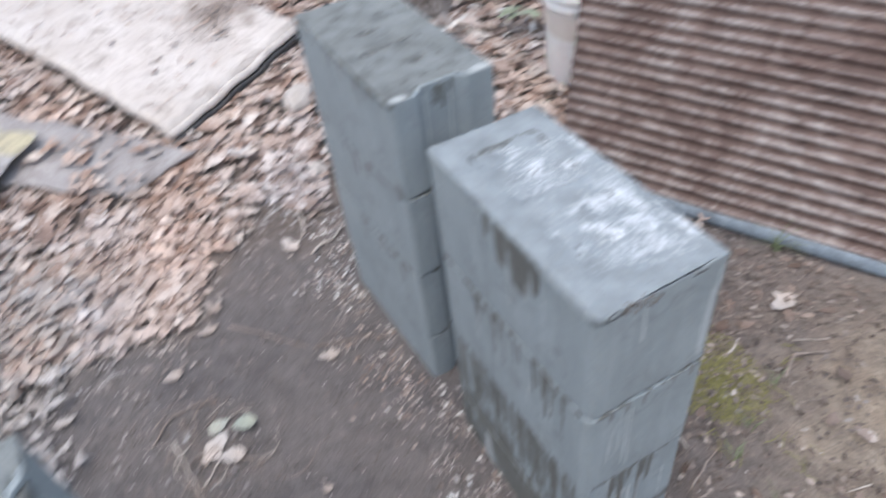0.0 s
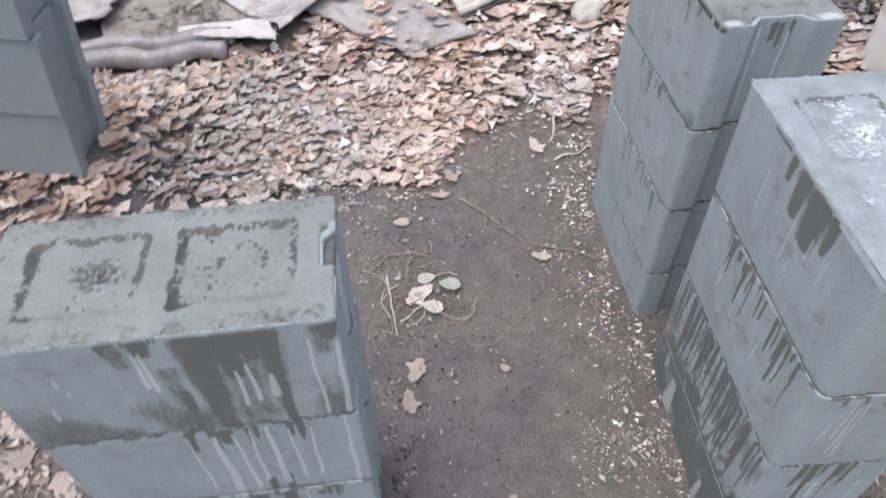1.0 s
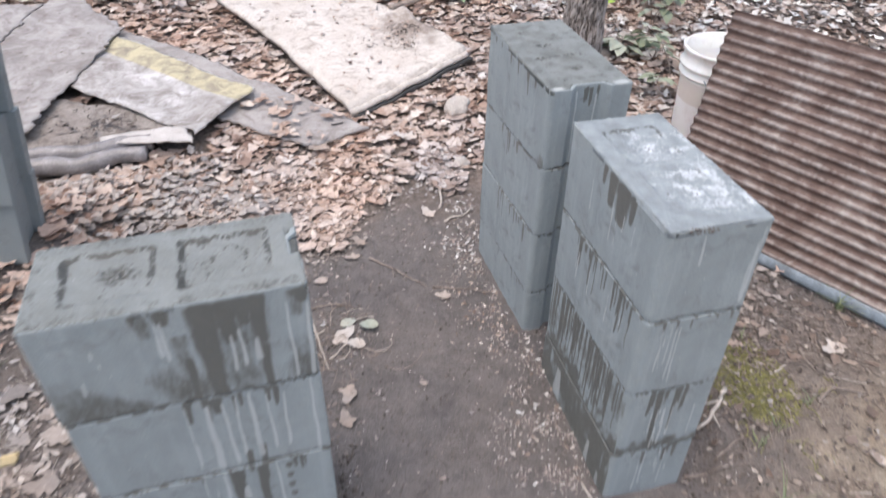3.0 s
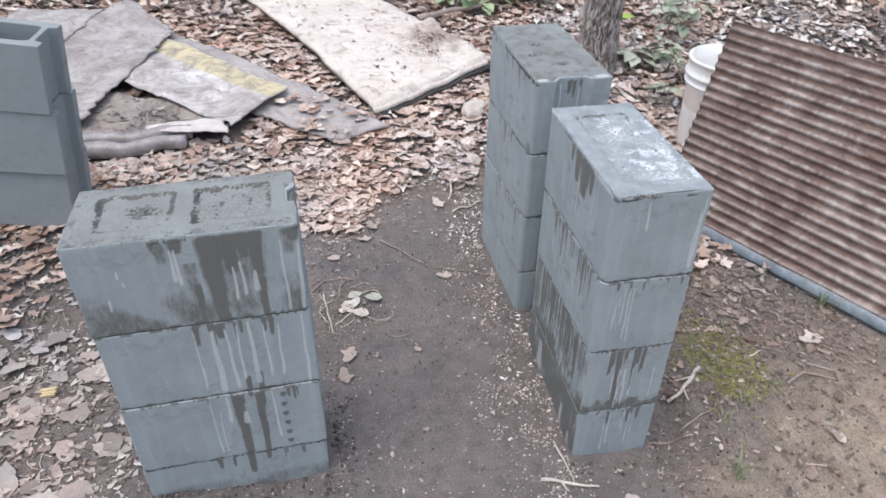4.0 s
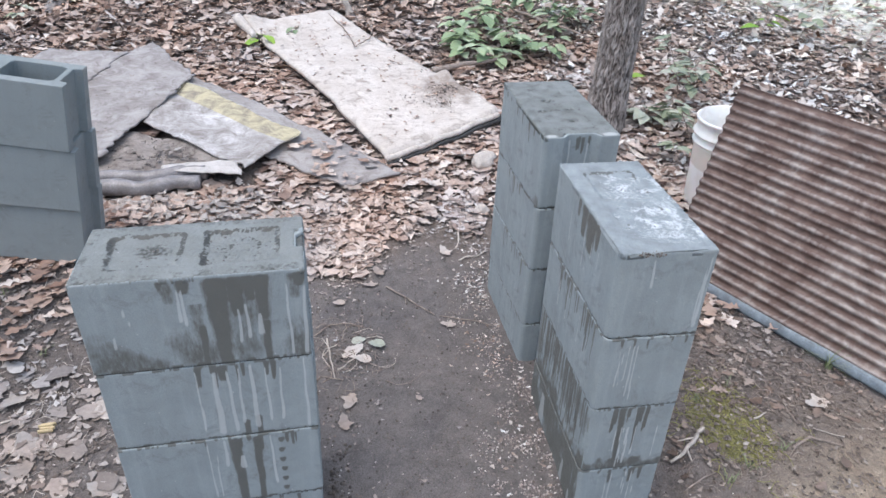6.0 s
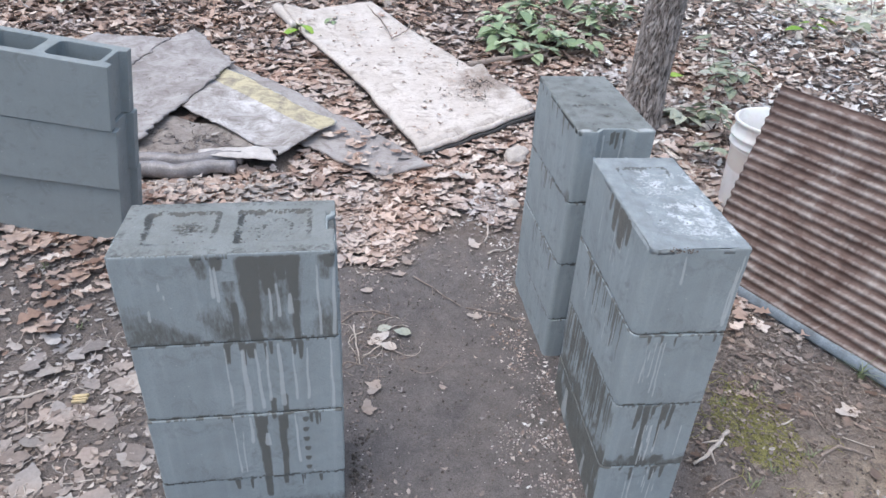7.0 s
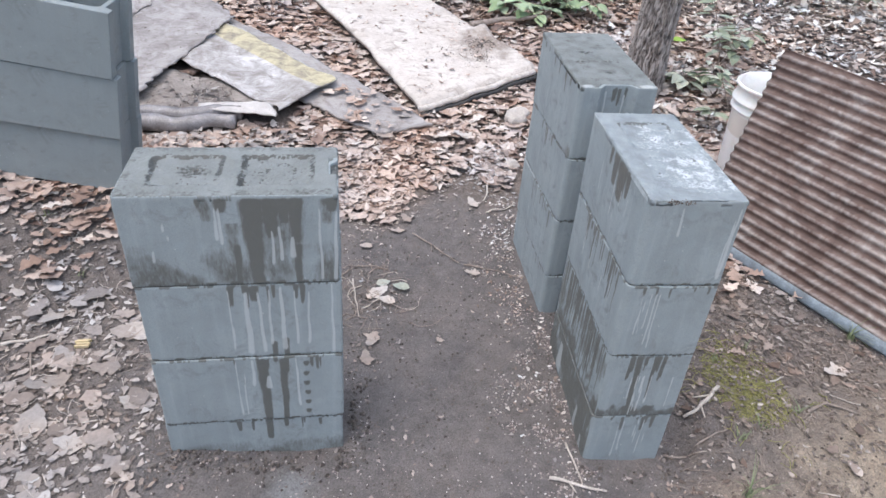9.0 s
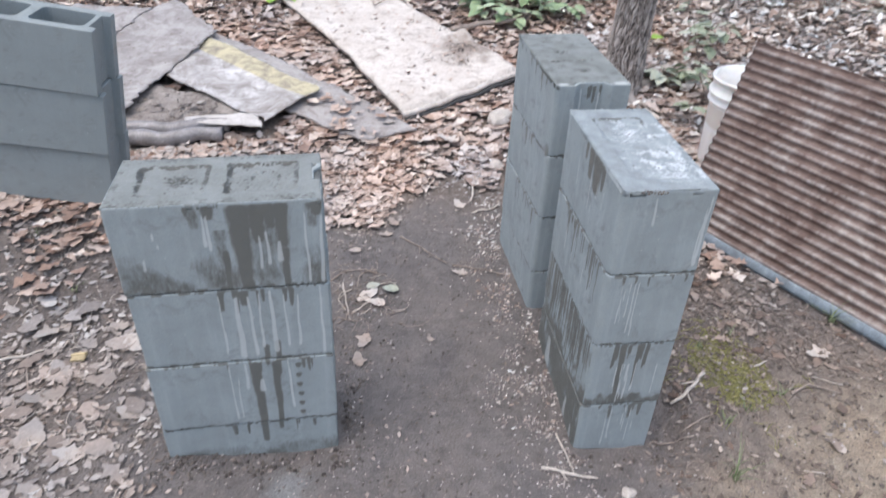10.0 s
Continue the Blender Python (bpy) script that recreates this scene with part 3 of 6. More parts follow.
def pillar_block(name, outline, wx, wy, high, drop, stain, seed, hollow=False, rise=0.0):
    """One block of a pillar as a closed shell with softened arrises; stain gives (wet, lime) from place on the block."""
    rows = [(0.0, 0.0012), (0.0005, 0.0004), (0.002, 0.0)]
    n = int(high / 0.0048)
    rows += [(0.004 + (high - 0.008) * k / n, 0.0) for k in range(1, n)]
    rows += [(high - 0.002, 0.0), (high - 0.0005, 0.0004), (high, 0.0014)]
    if hollow:
        rows += [(high - 0.0006, 0.009), (high - 0.012, 0.011)]
    k = len(outline)
    nxt, prv = np.roll(outline, -1, 0), np.roll(outline, 1, 0)
    tan = nxt - prv
    nor = np.stack([tan[:, 1], -tan[:, 0]], 1)
    nor /= np.linalg.norm(nor, axis=1)[:, None] + 1e-9
    verts, wets, limes = [], [], []
    for z, inset in rows:
        ragged = np.array([noise.noise((p[0] * 60 + seed, p[1] * 60, z * 60)) for p in outline])
        swell = np.array([noise.noise((p[0] * 9 + seed, p[1] * 9, z * 9)) for p in outline])
        off = -inset * (1 + 0.8 * ragged) + 0.0006 * ragged + 0.0012 * swell
        p = outline + nor * off[:, None]
        verts += [(a, b, z + rise * (b / wy) * (z / high)) for a, b in p]
        w, li = stain(outline, nor, drop + high - z)
        line = np.array([noise.noise((p[0] * 38 + seed, p[1] * 38, 6)) + 0.7 * noise.noise((p[0] * 120 + seed, p[1] * 120, 9)) for p in outline])
        reach = 0.0035 + 0.007 * np.maximum(line, 0)
        near_joint = min(z, high - z if not hollow else 1.0)
        w = np.maximum(w, 0.85 * ease(1.0, 0.5, near_joint / reach) * ease(-0.15, 0.25, line))
        wets.append(w)
        limes.append(li)
    faces = []
    m = len(rows)
    for i in range(m - 1):
        a, b = i * k, (i + 1) * k
        faces += [(a + j, a + (j + 1) % k, b + (j + 1) % k, b + j) for j in range(k)]
    faces += [tuple(range(k - 1, -1, -1)), tuple(range((m - 1) * k, m * k))]
    return mesh_of(name, verts, faces, BLOCK_GREY, True, {"wet": np.concatenate(wets), "lime": np.concatenate(limes)})


def mortar_cap(name, wx, wy, relief, mat, spill, seed, fields, bite=0.0, round_corner=0.0, rise=0.0):
    """The trowelled mortar on a pillar's top: a low relief with the filled cores sunk, its rim ragged where it spilled over."""
    nx, ny = int(wx / 0.0022), int(wy / 0.0022)
    U, V = np.meshgrid(np.linspace(0, 1, nx + 1), np.linspace(0, 1, ny + 1))
    edge = np.array([[noise.noise((u * wx * 34 + seed, v * wy * 34, 7)) for u in U[0]] for v in V[:, 0]])
    fine = np.array([[noise.noise((u * wx * 150 + seed, v * wy * 150, 2)) + 0.55 * noise.noise((u * wx * 330 + seed, v * wy * 330, 5)) for u in U[0]] for v in V[:, 0]])
    X = U * wx + (U - 0.5) * 2 * spill * (0.6 + edge + 1.5 * fine)
    Y = V * wy + (V - 0.5) * 2 * spill * (0.6 + edge + 1.5 * fine)
    Y = Y + bite * ease(0.045, 0.061, X) * ease(0.159, 0.143, X) * (1 - V) ** 9
    if round_corner:
        dx, dy = np.maximum(round_corner - X, 0), np.maximum(round_corner - Y, 0)
        far = np.maximum(np.hypot(dx, dy) / round_corner, 1)
        X, Y = np.where(far > 1, round_corner - dx / far, X), np.where(far > 1, round_corner - dy / far, Y)
    rim = np.minimum(np.minimum(U, 1 - U) * wx, np.minimum(V, 1 - V) * wy)
    Z = relief(X, Y, edge, fine) - 0.007 - 0.0016 * ease(0.003, 0.0, rim) * (1 + 1.8 * fine)
    Z = Z + rise * Y / wy
    verts = np.stack([X, Y, Z], -1).reshape(-1, 3).tolist()
    idx = np.arange(len(verts)).reshape(ny + 1, nx + 1)
    faces = np.stack([idx[:-1, :-1], idx[:-1, 1:], idx[1:, 1:], idx[1:, :-1]], -1).reshape(-1, 4).tolist()
    loop = idx[0, :-1].tolist() + idx[:-1, -1].tolist() + idx[-1, :0:-1].tolist() + idx[:0:-1, 0].tolist()
    base = len(verts)
    low = [(verts[i][0], verts[i][1], -0.011 + rise * verts[i][1] / wy) for i in loop]
    inner = [(wx / 2 + (p[0] - wx / 2) * 0.9, wy / 2 + (p[1] - wy / 2) * 0.9, p[2] - 0.0005) for p in low]
    verts += low + inner
    n = len(loop)
    for j in range(n):
        q = (j + 1) % n
        faces += [(loop[q], loop[j], base + j, base + q), (base + q, base + j, base + n + j, base + n + q)]
    faces.append(tuple(base + n + j for j in range(n - 1, -1, -1)))
    wet, lime = fields(X, Y, edge, fine)
    pad = np.zeros(2 * n)
    return mesh_of(name, verts, faces, mat, True, {"wet": np.concatenate([wet.ravel(), pad]), "lime": np.concatenate([lime.ravel(), pad])})


def joint_ring(name, outline, seed):
    """The thin squeezed-out mortar line between two courses."""
    verts, faces = [], []
    k = len(outline)
    c = outline.mean(0)
    for z, inset in ((-0.0022, 0.006), (-0.0012, 0.0005), (0.0012, 0.0005), (0.0022, 0.006)):
        for p in outline:
            d = (c - p) / np.linalg.norm(c - p)
            r = noise.noise((p[0] * 70 + seed, p[1] * 70, 1))
            q = p + d * (inset + 0.0026 - 0.0030 * max(r, -0.2))
            verts.append((q[0], q[1], z))
    for i in range(3):
        faces += [(i * k + j, i * k + (j + 1) % k, (i + 1) * k + (j + 1) % k, (i + 1) * k + j) for j in range(k)]
    n = len(verts)
    return mesh_of(name, verts, faces, CAP_GREY, True, {"wet": np.full(n, 0.75), "lime": np.zeros(n)})


def pillar(label, m, wx, wy, top, base, radii, grooves, stain, cap, shifts, seed, rise=0.0):
    th = holder("block_pillar", m, label, "pillar", "mortared block pillars")
    outline = plan(wx, wy, radii, grooves)
    coarse = plan(wx, wy, radii, grooves, 0.008)
    z = top
    for c in range(4):
        lo = max(z - HIGH, base)
        me = pillar_block("concrete_block", outline, wx, wy, z - lo + (0.007 if c == 0 else 0), top - z - (0.007 if c == 0 else 0), stain, seed + c * 5.3, c == 0, rise if c == 0 else 0.0)
        sx, sy = shifts[c]
        part("concrete_block", me, th, m=Matrix.Translation((sx, sy, lo)))
        if c < 3:
            part("mortar_joint", joint_ring("mortar_joint", coarse, seed + c), th, "thin dark squeezed-out mortar joint", Matrix.Translation((sx, sy, lo - 0.0015)))
        z -= COURSE
    part("mortar_cap", cap, th, "trowelled mortar skin over filled cores", Matrix.Translation((*shifts[0], top + 0.007)))
    return th


def cores(X, Y, edge, fine, along_x):
    """Signed nearness to the two core openings: 1 inside, 0 outside, with soft edges; and which."""
    L, W = (X, Y) if along_x else (Y, X)
    L, W = L + 0.006 * edge + 0.004 * fine, W + 0.006 * edge - 0.004 * fine
    a = ease(0.042, 0.057, L) * ease(0.183, 0.168, L)
    b = ease(0.211, 0.225, L) * ease(0.355, 0.341, L)
    w = ease(0.034, 0.048, W) * ease(0.160, 0.147, W)
    return a * w, b * w


# the pillar with its long face to the front
LR = random.Random(3)
L_DAMP = [(0.278, 0.0, 0.20, 0.034), (0.315, 0.0, 0.16, 0.022), (0.200, 0.05, 0.20, 0.014), (0.375, 0.0, 0.06, 0.016), (0.155, 0.0, 0.05, 0.014)]
L_WET = [(0.238, 0.0, 0.20, 0.020), (0.272, 0.0, 0.085, 0.016), (0.318, 0.0, 0.10, 0.013), (0.295, 0.0, 0.055, 0.012), (0.185, 0.0, 0.03, 0.012), (0.205, 0.10, 0.22, 0.006),
         (0.318, 0.10, 0.21, 0.008), (0.385, 0.0, 0.03, 0.012), (0.222, 0.20, 0.24, 0.010), (0.255, 0.35, 0.41, 0.006), (0.225, 0.40, 0.66, 0.011),
         (0.270, 0.40, 0.62, 0.008), (0.278, 0.34, 0.44, 0.006), (0.145, 0.0, 0.018, 0.005)]
L_WET += [(0.318, 0.41 + 0.03 * k, 0.424 + 0.03 * k, 0.007) for k in range(6)]
L_WET += random_drips(LR, (1,), 0.17, 0.34, 9, (0.02, 0.06), (0.002, 0.005)) + random_drips(LR, (2, 3), 0.15, 0.35, 6, (0.01, 0.04), (0.002, 0.004))
L_LIME = [(0.078, 0.05, 0.07, 0.0022), (0.083, 0.075, 0.09, 0.002), (0.052, 0.11, 0.14, 0.003), (0.172, 0.02, 0.09, 0.0035), (0.180, 0.02, 0.10, 0.003),
          (0.272, 0.07, 0.15, 0.003), (0.286, 0.06, 0.14, 0.0035), (0.309, 0.085, 0.135, 0.006), (0.36, 0.02, 0.19, 0.0026), (0.392, 0.03, 0.19, 0.004),
          (0.173, 0.21, 0.37, 0.0024), (0.206, 0.215, 0.385, 0.0065), (0.231, 0.215, 0.38, 0.0036), (0.252, 0.21, 0.36, 0.0030), (0.276, 0.205, 0.375, 0.0052),
          (0.302, 0.215, 0.36, 0.003), (0.330, 0.22, 0.36, 0.003), (0.377, 0.20, 0.39, 0.003), (0.205, 0.40, 0.48, 0.004), (0.170, 0.40, 0.57, 0.0018),
          (0.185, 0.40, 0.57, 0.0018), (0.236, 0.45, 0.49, 0.007), (0.297, 0.40, 0.55, 0.003)]


def stain_long(p, nor, depth):
    front, right = nor[:, 1] < -0.6, nor[:, 0] > 0.6
    d = np.full(len(p), depth)
    haze = np.array([noise.noise((a * 14, depth * 14, 3)) for a in p[:, 0]])
    wet = np.where(front, np.maximum(drips(p[:, 0], d, L_WET), 0.52 * drips(p[:, 0], d, L_DAMP) * (1 + 0.35 * haze)), 0)
    wet = np.maximum(wet, np.where(front, 0.60 * ease(0.03, 0.165, depth) * ease(0.2, 0.19, depth) * ease(-0.55, 0.25, haze), 0))
    lime = np.where(front, drips(p[:, 0], d, L_LIME, True), 0)
    ground_damp = 0.5 * ease(0.64, 0.69, depth) * (1 + haze)
    return np.maximum(wet, ground_damp), lime


def relief_long(X, Y, edge, fine):
    a, b = cores(X, Y, edge, fine, True)
    z = 0.0085 + 0.0010 * edge + 0.0007 * fine
    z = z - a * (0.0050 + 0.002 * edge + 0.0012 * fine) - b * (0.0060 + 0.0026 * np.maximum(fine, -0.3) + 0.003 * edge)
    z = z - 0.003 * np.exp(-(((X - 0.125) / 0.022) ** 2 + ((Y - 0.10) / 0.018) ** 2)) * (1 + 1.5 * fine)
    notch = ease(0.378, 0.384, X) * ease(0.075, 0.085, Y) * ease(0.15, 0.14, Y)
    return z - notch * 0.009


def fields_long(X, Y, edge, fine):
    a, b = cores(X, Y, edge, fine, True)
    ring = np.maximum(np.clip(9 * a * (1 - a), 0, 1), np.clip(14 * b * (1 - b), 0, 1)) * (0.80 + 1.1 * edge + 1.3 * fine) * ease(0.04, 0.09, Y + 0.25 * (X < 0.07) + 0.25 * (np.abs(X - 0.222) < 0.02))
    pit = np.exp(-(((X - 0.125) / 0.030) ** 2 + ((Y - 0.10) / 0.024) ** 2)) * (0.85 + 1.5 * fine)
    rough = b * np.maximum(0, fine * 1.7 + edge * 2.4 - 0.62) + 0.8 * a * np.maximum(0, fine * 1.7 + edge * 1.8 - 0.95)
    grubby = 0.46 * ease(0.040, 0.012, np.minimum(Y, np.minimum(X, WID - Y)) + 0.012 * edge) * (0.75 + 0.9 * edge + 0.7 * fine)
    # End-groove notch: the recess's shade is painted dark through the wet field.
    notch = ease(0.378, 0.384, X) * ease(0.075, 0.085, Y) * ease(0.15, 0.14, Y)
    return np.clip(np.maximum.reduce([ring, pit, rough, grubby, 0.6 * notch]), 0, 1), np.clip(0.9 * (fine - 0.45), 0, 1)


cap_long = mortar_cap("mortar_cap", LEN, WID, relief_long, CAP_GREY, -0.0016, 2.0, fields_long)
pillar("grey concrete block pillar, four courses, front streaked with dark and white runs", pose(0.006, -0.027, 0, 0, 0, 4.2), LEN, WID, 0.690, -0.05,
       (0.004, 0.004, 0.004, 0.004), [("right", 0.075, 0.015)], stain_long, cap_long, [(0, 0), (0.002, 0.001), (0, -0.001), (-0.004, 0.002)], 1.0)

# the pillar with its end to the front, wet lime on its top
RR = random.Random(5)
R_WET = [(0.20, 0.0, 0.07, 0.016), (0.155, 0.0, 0.085, 0.026), (0.12, 0.0, 0.06, 0.010), (0.235, 0.0, 0.04, 0.008)]
R_WET += random_drips(RR, (1,), 0.04, 0.30, 26, (0.02, 0.11), (0.0018, 0.0045)) + random_drips(RR, (2,), 0.02, 0.385, 64, (0.06, 0.19), (0.0018, 0.0038))
R_WET += random_drips(RR, (3,), 0.0, 0.39, 20, (0.02, 0.2), (0.004, 0.012))
R_LIME = random_drips(RR, (0.25, 1.2), 0.08, 0.3, 6, (0.03, 0.10), (0.0012, 0.002)) + [(0.10, 0.66, 0.74, 0.010), (0.04, 0.70, 0.76, 0.008), (0.29, 0.62, 0.72, 0.02)]
F_WET = random_drips(RR, (1,), 0.03, 0.18, 6, (0.008, 0.03), (0.002, 0.003)) + random_drips(RR, (2,), 0.05, 0.185, 13, (0.02, 0.085), (0.002, 0.0042))
F_WET += [(0.075, 0.394, 0.57, 0.007), (0.055, 0.394, 0.47, 0.003), (0.115, 0.394, 0.53, 0.004)] + random_drips(RR, (3,), 0.03, 0.18, 7, (0.01, 0.06), (0.003, 0.005))
F_LIME = [(0.072, 0.008, 0.075, 0.0028), (0.188, 0.01, 0.18, 0.0035), (0.182, 0.03, 0.17, 0.002)] + random_drips(RR, (1.08,), 0.04, 0.12, 5, (0.05, 0.16), (0.0011, 0.0019))
F_LIME += random_drips(RR, (2.3, 3.05), 0.04, 0.17, 7, (0.05, 0.14), (0.0011, 0.0022))


def stain_end(p, nor, depth):
    front, left = nor[:, 1] < -0.75, nor[:, 0] < -0.75
    d = np.full(len(p), depth)
    haze = np.array([noise.noise((a * 15 + 4, b * 15, depth * 15)) + 0.6 * noise.noise((a * 60 + 4, b * 60, depth * 40)) for a, b in p])
    wet = np.where(left, drips(p[:, 1], d, R_WET), np.where(front, drips(p[:, 0], d, F_WET), 0))
    wet = np.maximum(wet, np.where(left, (0.72 + 0.5 * haze) * ease(0.47, 0.60, depth + 0.10 * haze - 0.12 * np.abs(p[:, 1] - 0.16)), 0))
    wet = np.maximum(wet, np.where(left, 0.45 * ease(0.40, 0.43, depth) * ease(-0.5, 0.2, haze), 0))
    wet = np.maximum(wet, np.where(front, (0.42 + 0.5 * haze) * ease(0.545, 0.59, depth + 0.03 * haze) * ease(0.592, 0.588, depth), 0))
    lime = np.where(left, drips(p[:, 1], d, R_LIME, True), np.where(front, drips(p[:, 0], d, F_LIME, True), 0))
    return wet, lime


def relief_end(X, Y, edge, fine):
    a, b = cores(X, Y, edge, fine, False)
    z = 0.008 + 0.0010 * edge + 0.0006 * fine
    z = z - a * (0.0025 + 0.0015 * edge) - b * (0.0045 + 0.002 * edge)
    return z - 0.003 * np.exp(-(((X - 0.085) / 0.022) ** 2 + ((Y - 0.10) / 0.014) ** 2)) - 0.003 * np.exp(-(((X - 0.06) / 0.018) ** 2 + ((Y - 0.27) / 0.014) ** 2))


def fields_end(X, Y, edge, fine):
    a, b = cores(X, Y, edge, fine, False)
    sides = (3 * b * (1 - b) + 2.6 * a * (1 - a)) * ease(0.135, 0.15, X) * ease(-0.15, 0.35, edge)
    ring = 6.5 * b * (1 - b) * ease(0.30, 0.33, Y) + sides + 2.4 * a * (1 - a) * ease(0.15, 0.17, Y)
    pits = np.maximum(a, b) * np.maximum(0, 1.5 * fine + 2.0 * edge - 0.75)
    wet = np.maximum(0.68 * ring * (0.7 + 1.3 * fine + 0.9 * edge), 0.9 * pits)
    cloud = np.sin(31 * X + 13 * Y + 4 * edge) * np.sin(23 * Y - 9 * X + 3 * edge)
    lime = np.clip(0.24 * a + 0.16 * b + 0.5 * ease(0.03, 0.12, X) * ease(0.38, 0.28, Y) * ease(0.0, 0.05, Y) + 0.45 * edge + 0.22 * cloud, 0, 1)
    rust = np.exp(-(((X - 0.035) / 0.018) ** 2 + ((Y - 0.012) / 0.012) ** 2))
    return np.clip(wet + rust * 0.2, 0, 1), np.clip(lime - rust, 0, 1)


cap_end = mortar_cap("mortar_cap", 0.197, 0.402, relief_end, CAP_WET, -0.0016, 9.0, fields_end, 0.0, 0.012, 0.006)
pillar("grey concrete block pillar, rounded corner, wet runs on its side, white lime on top", pose(0.993, -0.019, 0, -0.3, -0.5, 1.3), 0.197, 0.402, 0.703, -0.08,
       (0.016, 0.004, 0.004, 0.012), [("back", 0.075, 0.014)], stain_end, cap_end, [(0.001, 0.001), (0, -0.001), (0.001, 0), (0, 0.001)], 20.0, 0.006)

# the pillar behind it
DR = random.Random(8)
D_WET = random_drips(DR, (0,), 0.05, 0.36, 7, (0.01, 0.06), (0.003, 0.006)) + random_drips(DR, (1, 2), 0.02, 0.3, 9, (0.02, 0.08), (0.002, 0.005)) + random_drips(DR, (3,), 0.02, 0.3, 4, (0.01, 0.03), (0.002, 0.003))
DF_WET = random_drips(DR, (0,), 0.06, 0.13, 4, (0.015, 0.06), (0.003, 0.006))


def stain_back(p, nor, depth):
    front, left = nor[:, 1] < -0.75, nor[:, 0] < -0.75
    d = np.full(len(p), depth)
    haze = np.array([noise.noise((a * 13 + 9, b * 13, depth * 13)) for a, b in p])
    wet = np.where(left, drips(p[:, 1], d, D_WET), np.where(front, drips(p[:, 0], d, DF_WET), 0))
    wet = np.maximum(wet, np.where(left, 0.55 * ease(0.09, 0.19, depth - 0.3 * (p[:, 1] - 0.1)) * ease(0.2, 0.195, depth) * ease(-0.2, 0.5, haze), 0))
    lime = np.where(front, drips(p[:, 0], d, [(0.075, 0.01, 0.19, 0.002), (0.125, 0.02, 0.16, 0.0022)]), 0)
    return wet, lime


def relief_back(X, Y, edge, fine):
    z = 0.008 + 0.0014 * edge + 0.0006 * fine
    for cx, cy, r in ((0.085, 0.245, 0.016), (0.05, 0.17, 0.012), (0.13, 0.18, 0.010), (0.11, 0.10, 0.012)):
        z = z - 0.004 * np.exp(-(((X - cx) / r) ** 2 + ((Y - cy) / (0.6 * r)) ** 2)) * (1 + fine)
    return z


def fields_back(X, Y, edge, fine):
    wet = np.zeros_like(X)
    for cx, cy, r in ((0.085, 0.245, 0.026), (0.05, 0.17, 0.022), (0.13, 0.18, 0.016), (0.11, 0.10, 0.018), (0.09, 0.175, 0.016), (0.06, 0.33, 0.018), (0.14, 0.30, 0.012)):
        wet = np.maximum(wet, np.exp(-(((X - cx) / r) ** 2 + ((Y - cy) / (0.5 * r)) ** 2)) * (0.75 + 1.4 * fine))
    a, b = cores(X, Y, edge, fine, False)
    wet = np.maximum(wet, 6 * (a * (1 - a) + 0.4 * b * (1 - b)) * np.maximum(0, 1.6 * fine + 0.8 * edge - 0.1))
    wet = np.maximum(wet, 0.30 + 0.30 * edge + 0.25 * np.maximum(fine - 0.3, 0))
    lime = np.maximum(np.exp(-(((X - 0.02) / 0.018) ** 2 + ((Y - 0.006) / 0.01) ** 2)), np.exp(-(((X - 0.18) / 0.025) ** 2 + ((Y - 0.008) / 0.012) ** 2)))
    return np.clip(wet, 0, 1), np.clip(lime, 0, 1)


cap_back = mortar_cap("mortar_cap", 0.205, 0.404, relief_back, CAP_GREY, -0.0016, 31.0, fields_back, 0.0215, 0.011, 0.014)
pillar("grey concrete block pillar with a smooth damp mortar top", pose(0.975, 0.512, 0, 0, 0, 3.6), 0.205, 0.404, 0.720, -0.08,
       (0.014, 0.005, 0.004, 0.010), [("front", 0.100, 0.018)], stain_back, cap_back, [(0, 0), (0.001, -0.001), (0, 0.001), (0.002, 0)], 40.0, 0.014)


# ---- spare blocks, dry stacked ----
def hollow_block():
    """A stretcher block with two open cores and grooved ends; its front right bottom corner at the origin."""
    bm = bmesh.new()
    outer = [(0, 0), (0, 0.036), (-0.022, 0.043), (-0.022, 0.151), (0, 0.158), (0, WID), (-LEN, WID), (-LEN, 0.158), (0.022 - LEN, 0.151), (0.022 - LEN, 0.043), (-LEN, 0.036), (-LEN, 0)]
    def core(x0, x1):
        r, pts = 0.018, []
        for cx, cy, a0 in ((x0 + r, 0.034 + r, 180), (x1 - r, 0.034 + r, 270), (x1 - r, WID - 0.034 - r, 0), (x0 + r, WID - 0.034 - r, 90)):
            pts += [(cx + r * math.cos(radians(a0 + 30 * k)), cy + r * math.sin(radians(a0 + 30 * k))) for k in range(4)]
        return pts
    loops = [outer, core(-0.360, -0.214), core(-0.183, -0.037)]
    rings = []
    for z, grow in ((0.0, 0.0), (HIGH, 0.0)):
        edges = []
        level = []
        for pts in loops:
            vs = [bm.verts.new((x, y, z)) for x, y in pts]
            edges += [bm.edges.new((vs[i], vs[(i + 1) % len(vs)])) for i in range(len(vs))]
            level.append(vs)
        bmesh.ops.triangle_fill(bm, edges=edges, use_beauty=True)
        rings.append(level)
    for lo, hi in zip(*rings):
        for i in range(len(lo)):
            j = (i + 1) % len(lo)
            bm.faces.new((lo[i], lo[j], hi[j], hi[i]))
    bmesh.ops.recalc_face_normals(bm, faces=bm.faces)
    sharp = [e for e in bm.edges if len(e.link_faces) == 2 and e.calc_face_angle() > 0.6]
    bmesh.ops.bevel(bm, geom=sharp, offset=0.0026, segments=2, affect="EDGES", profile=0.5)
    me = bpy.data.meshes.new("concrete_block")
    bm.to_mesh(me)
    bm.free()
    me.materials.append(SPARE_GREY)
    return me


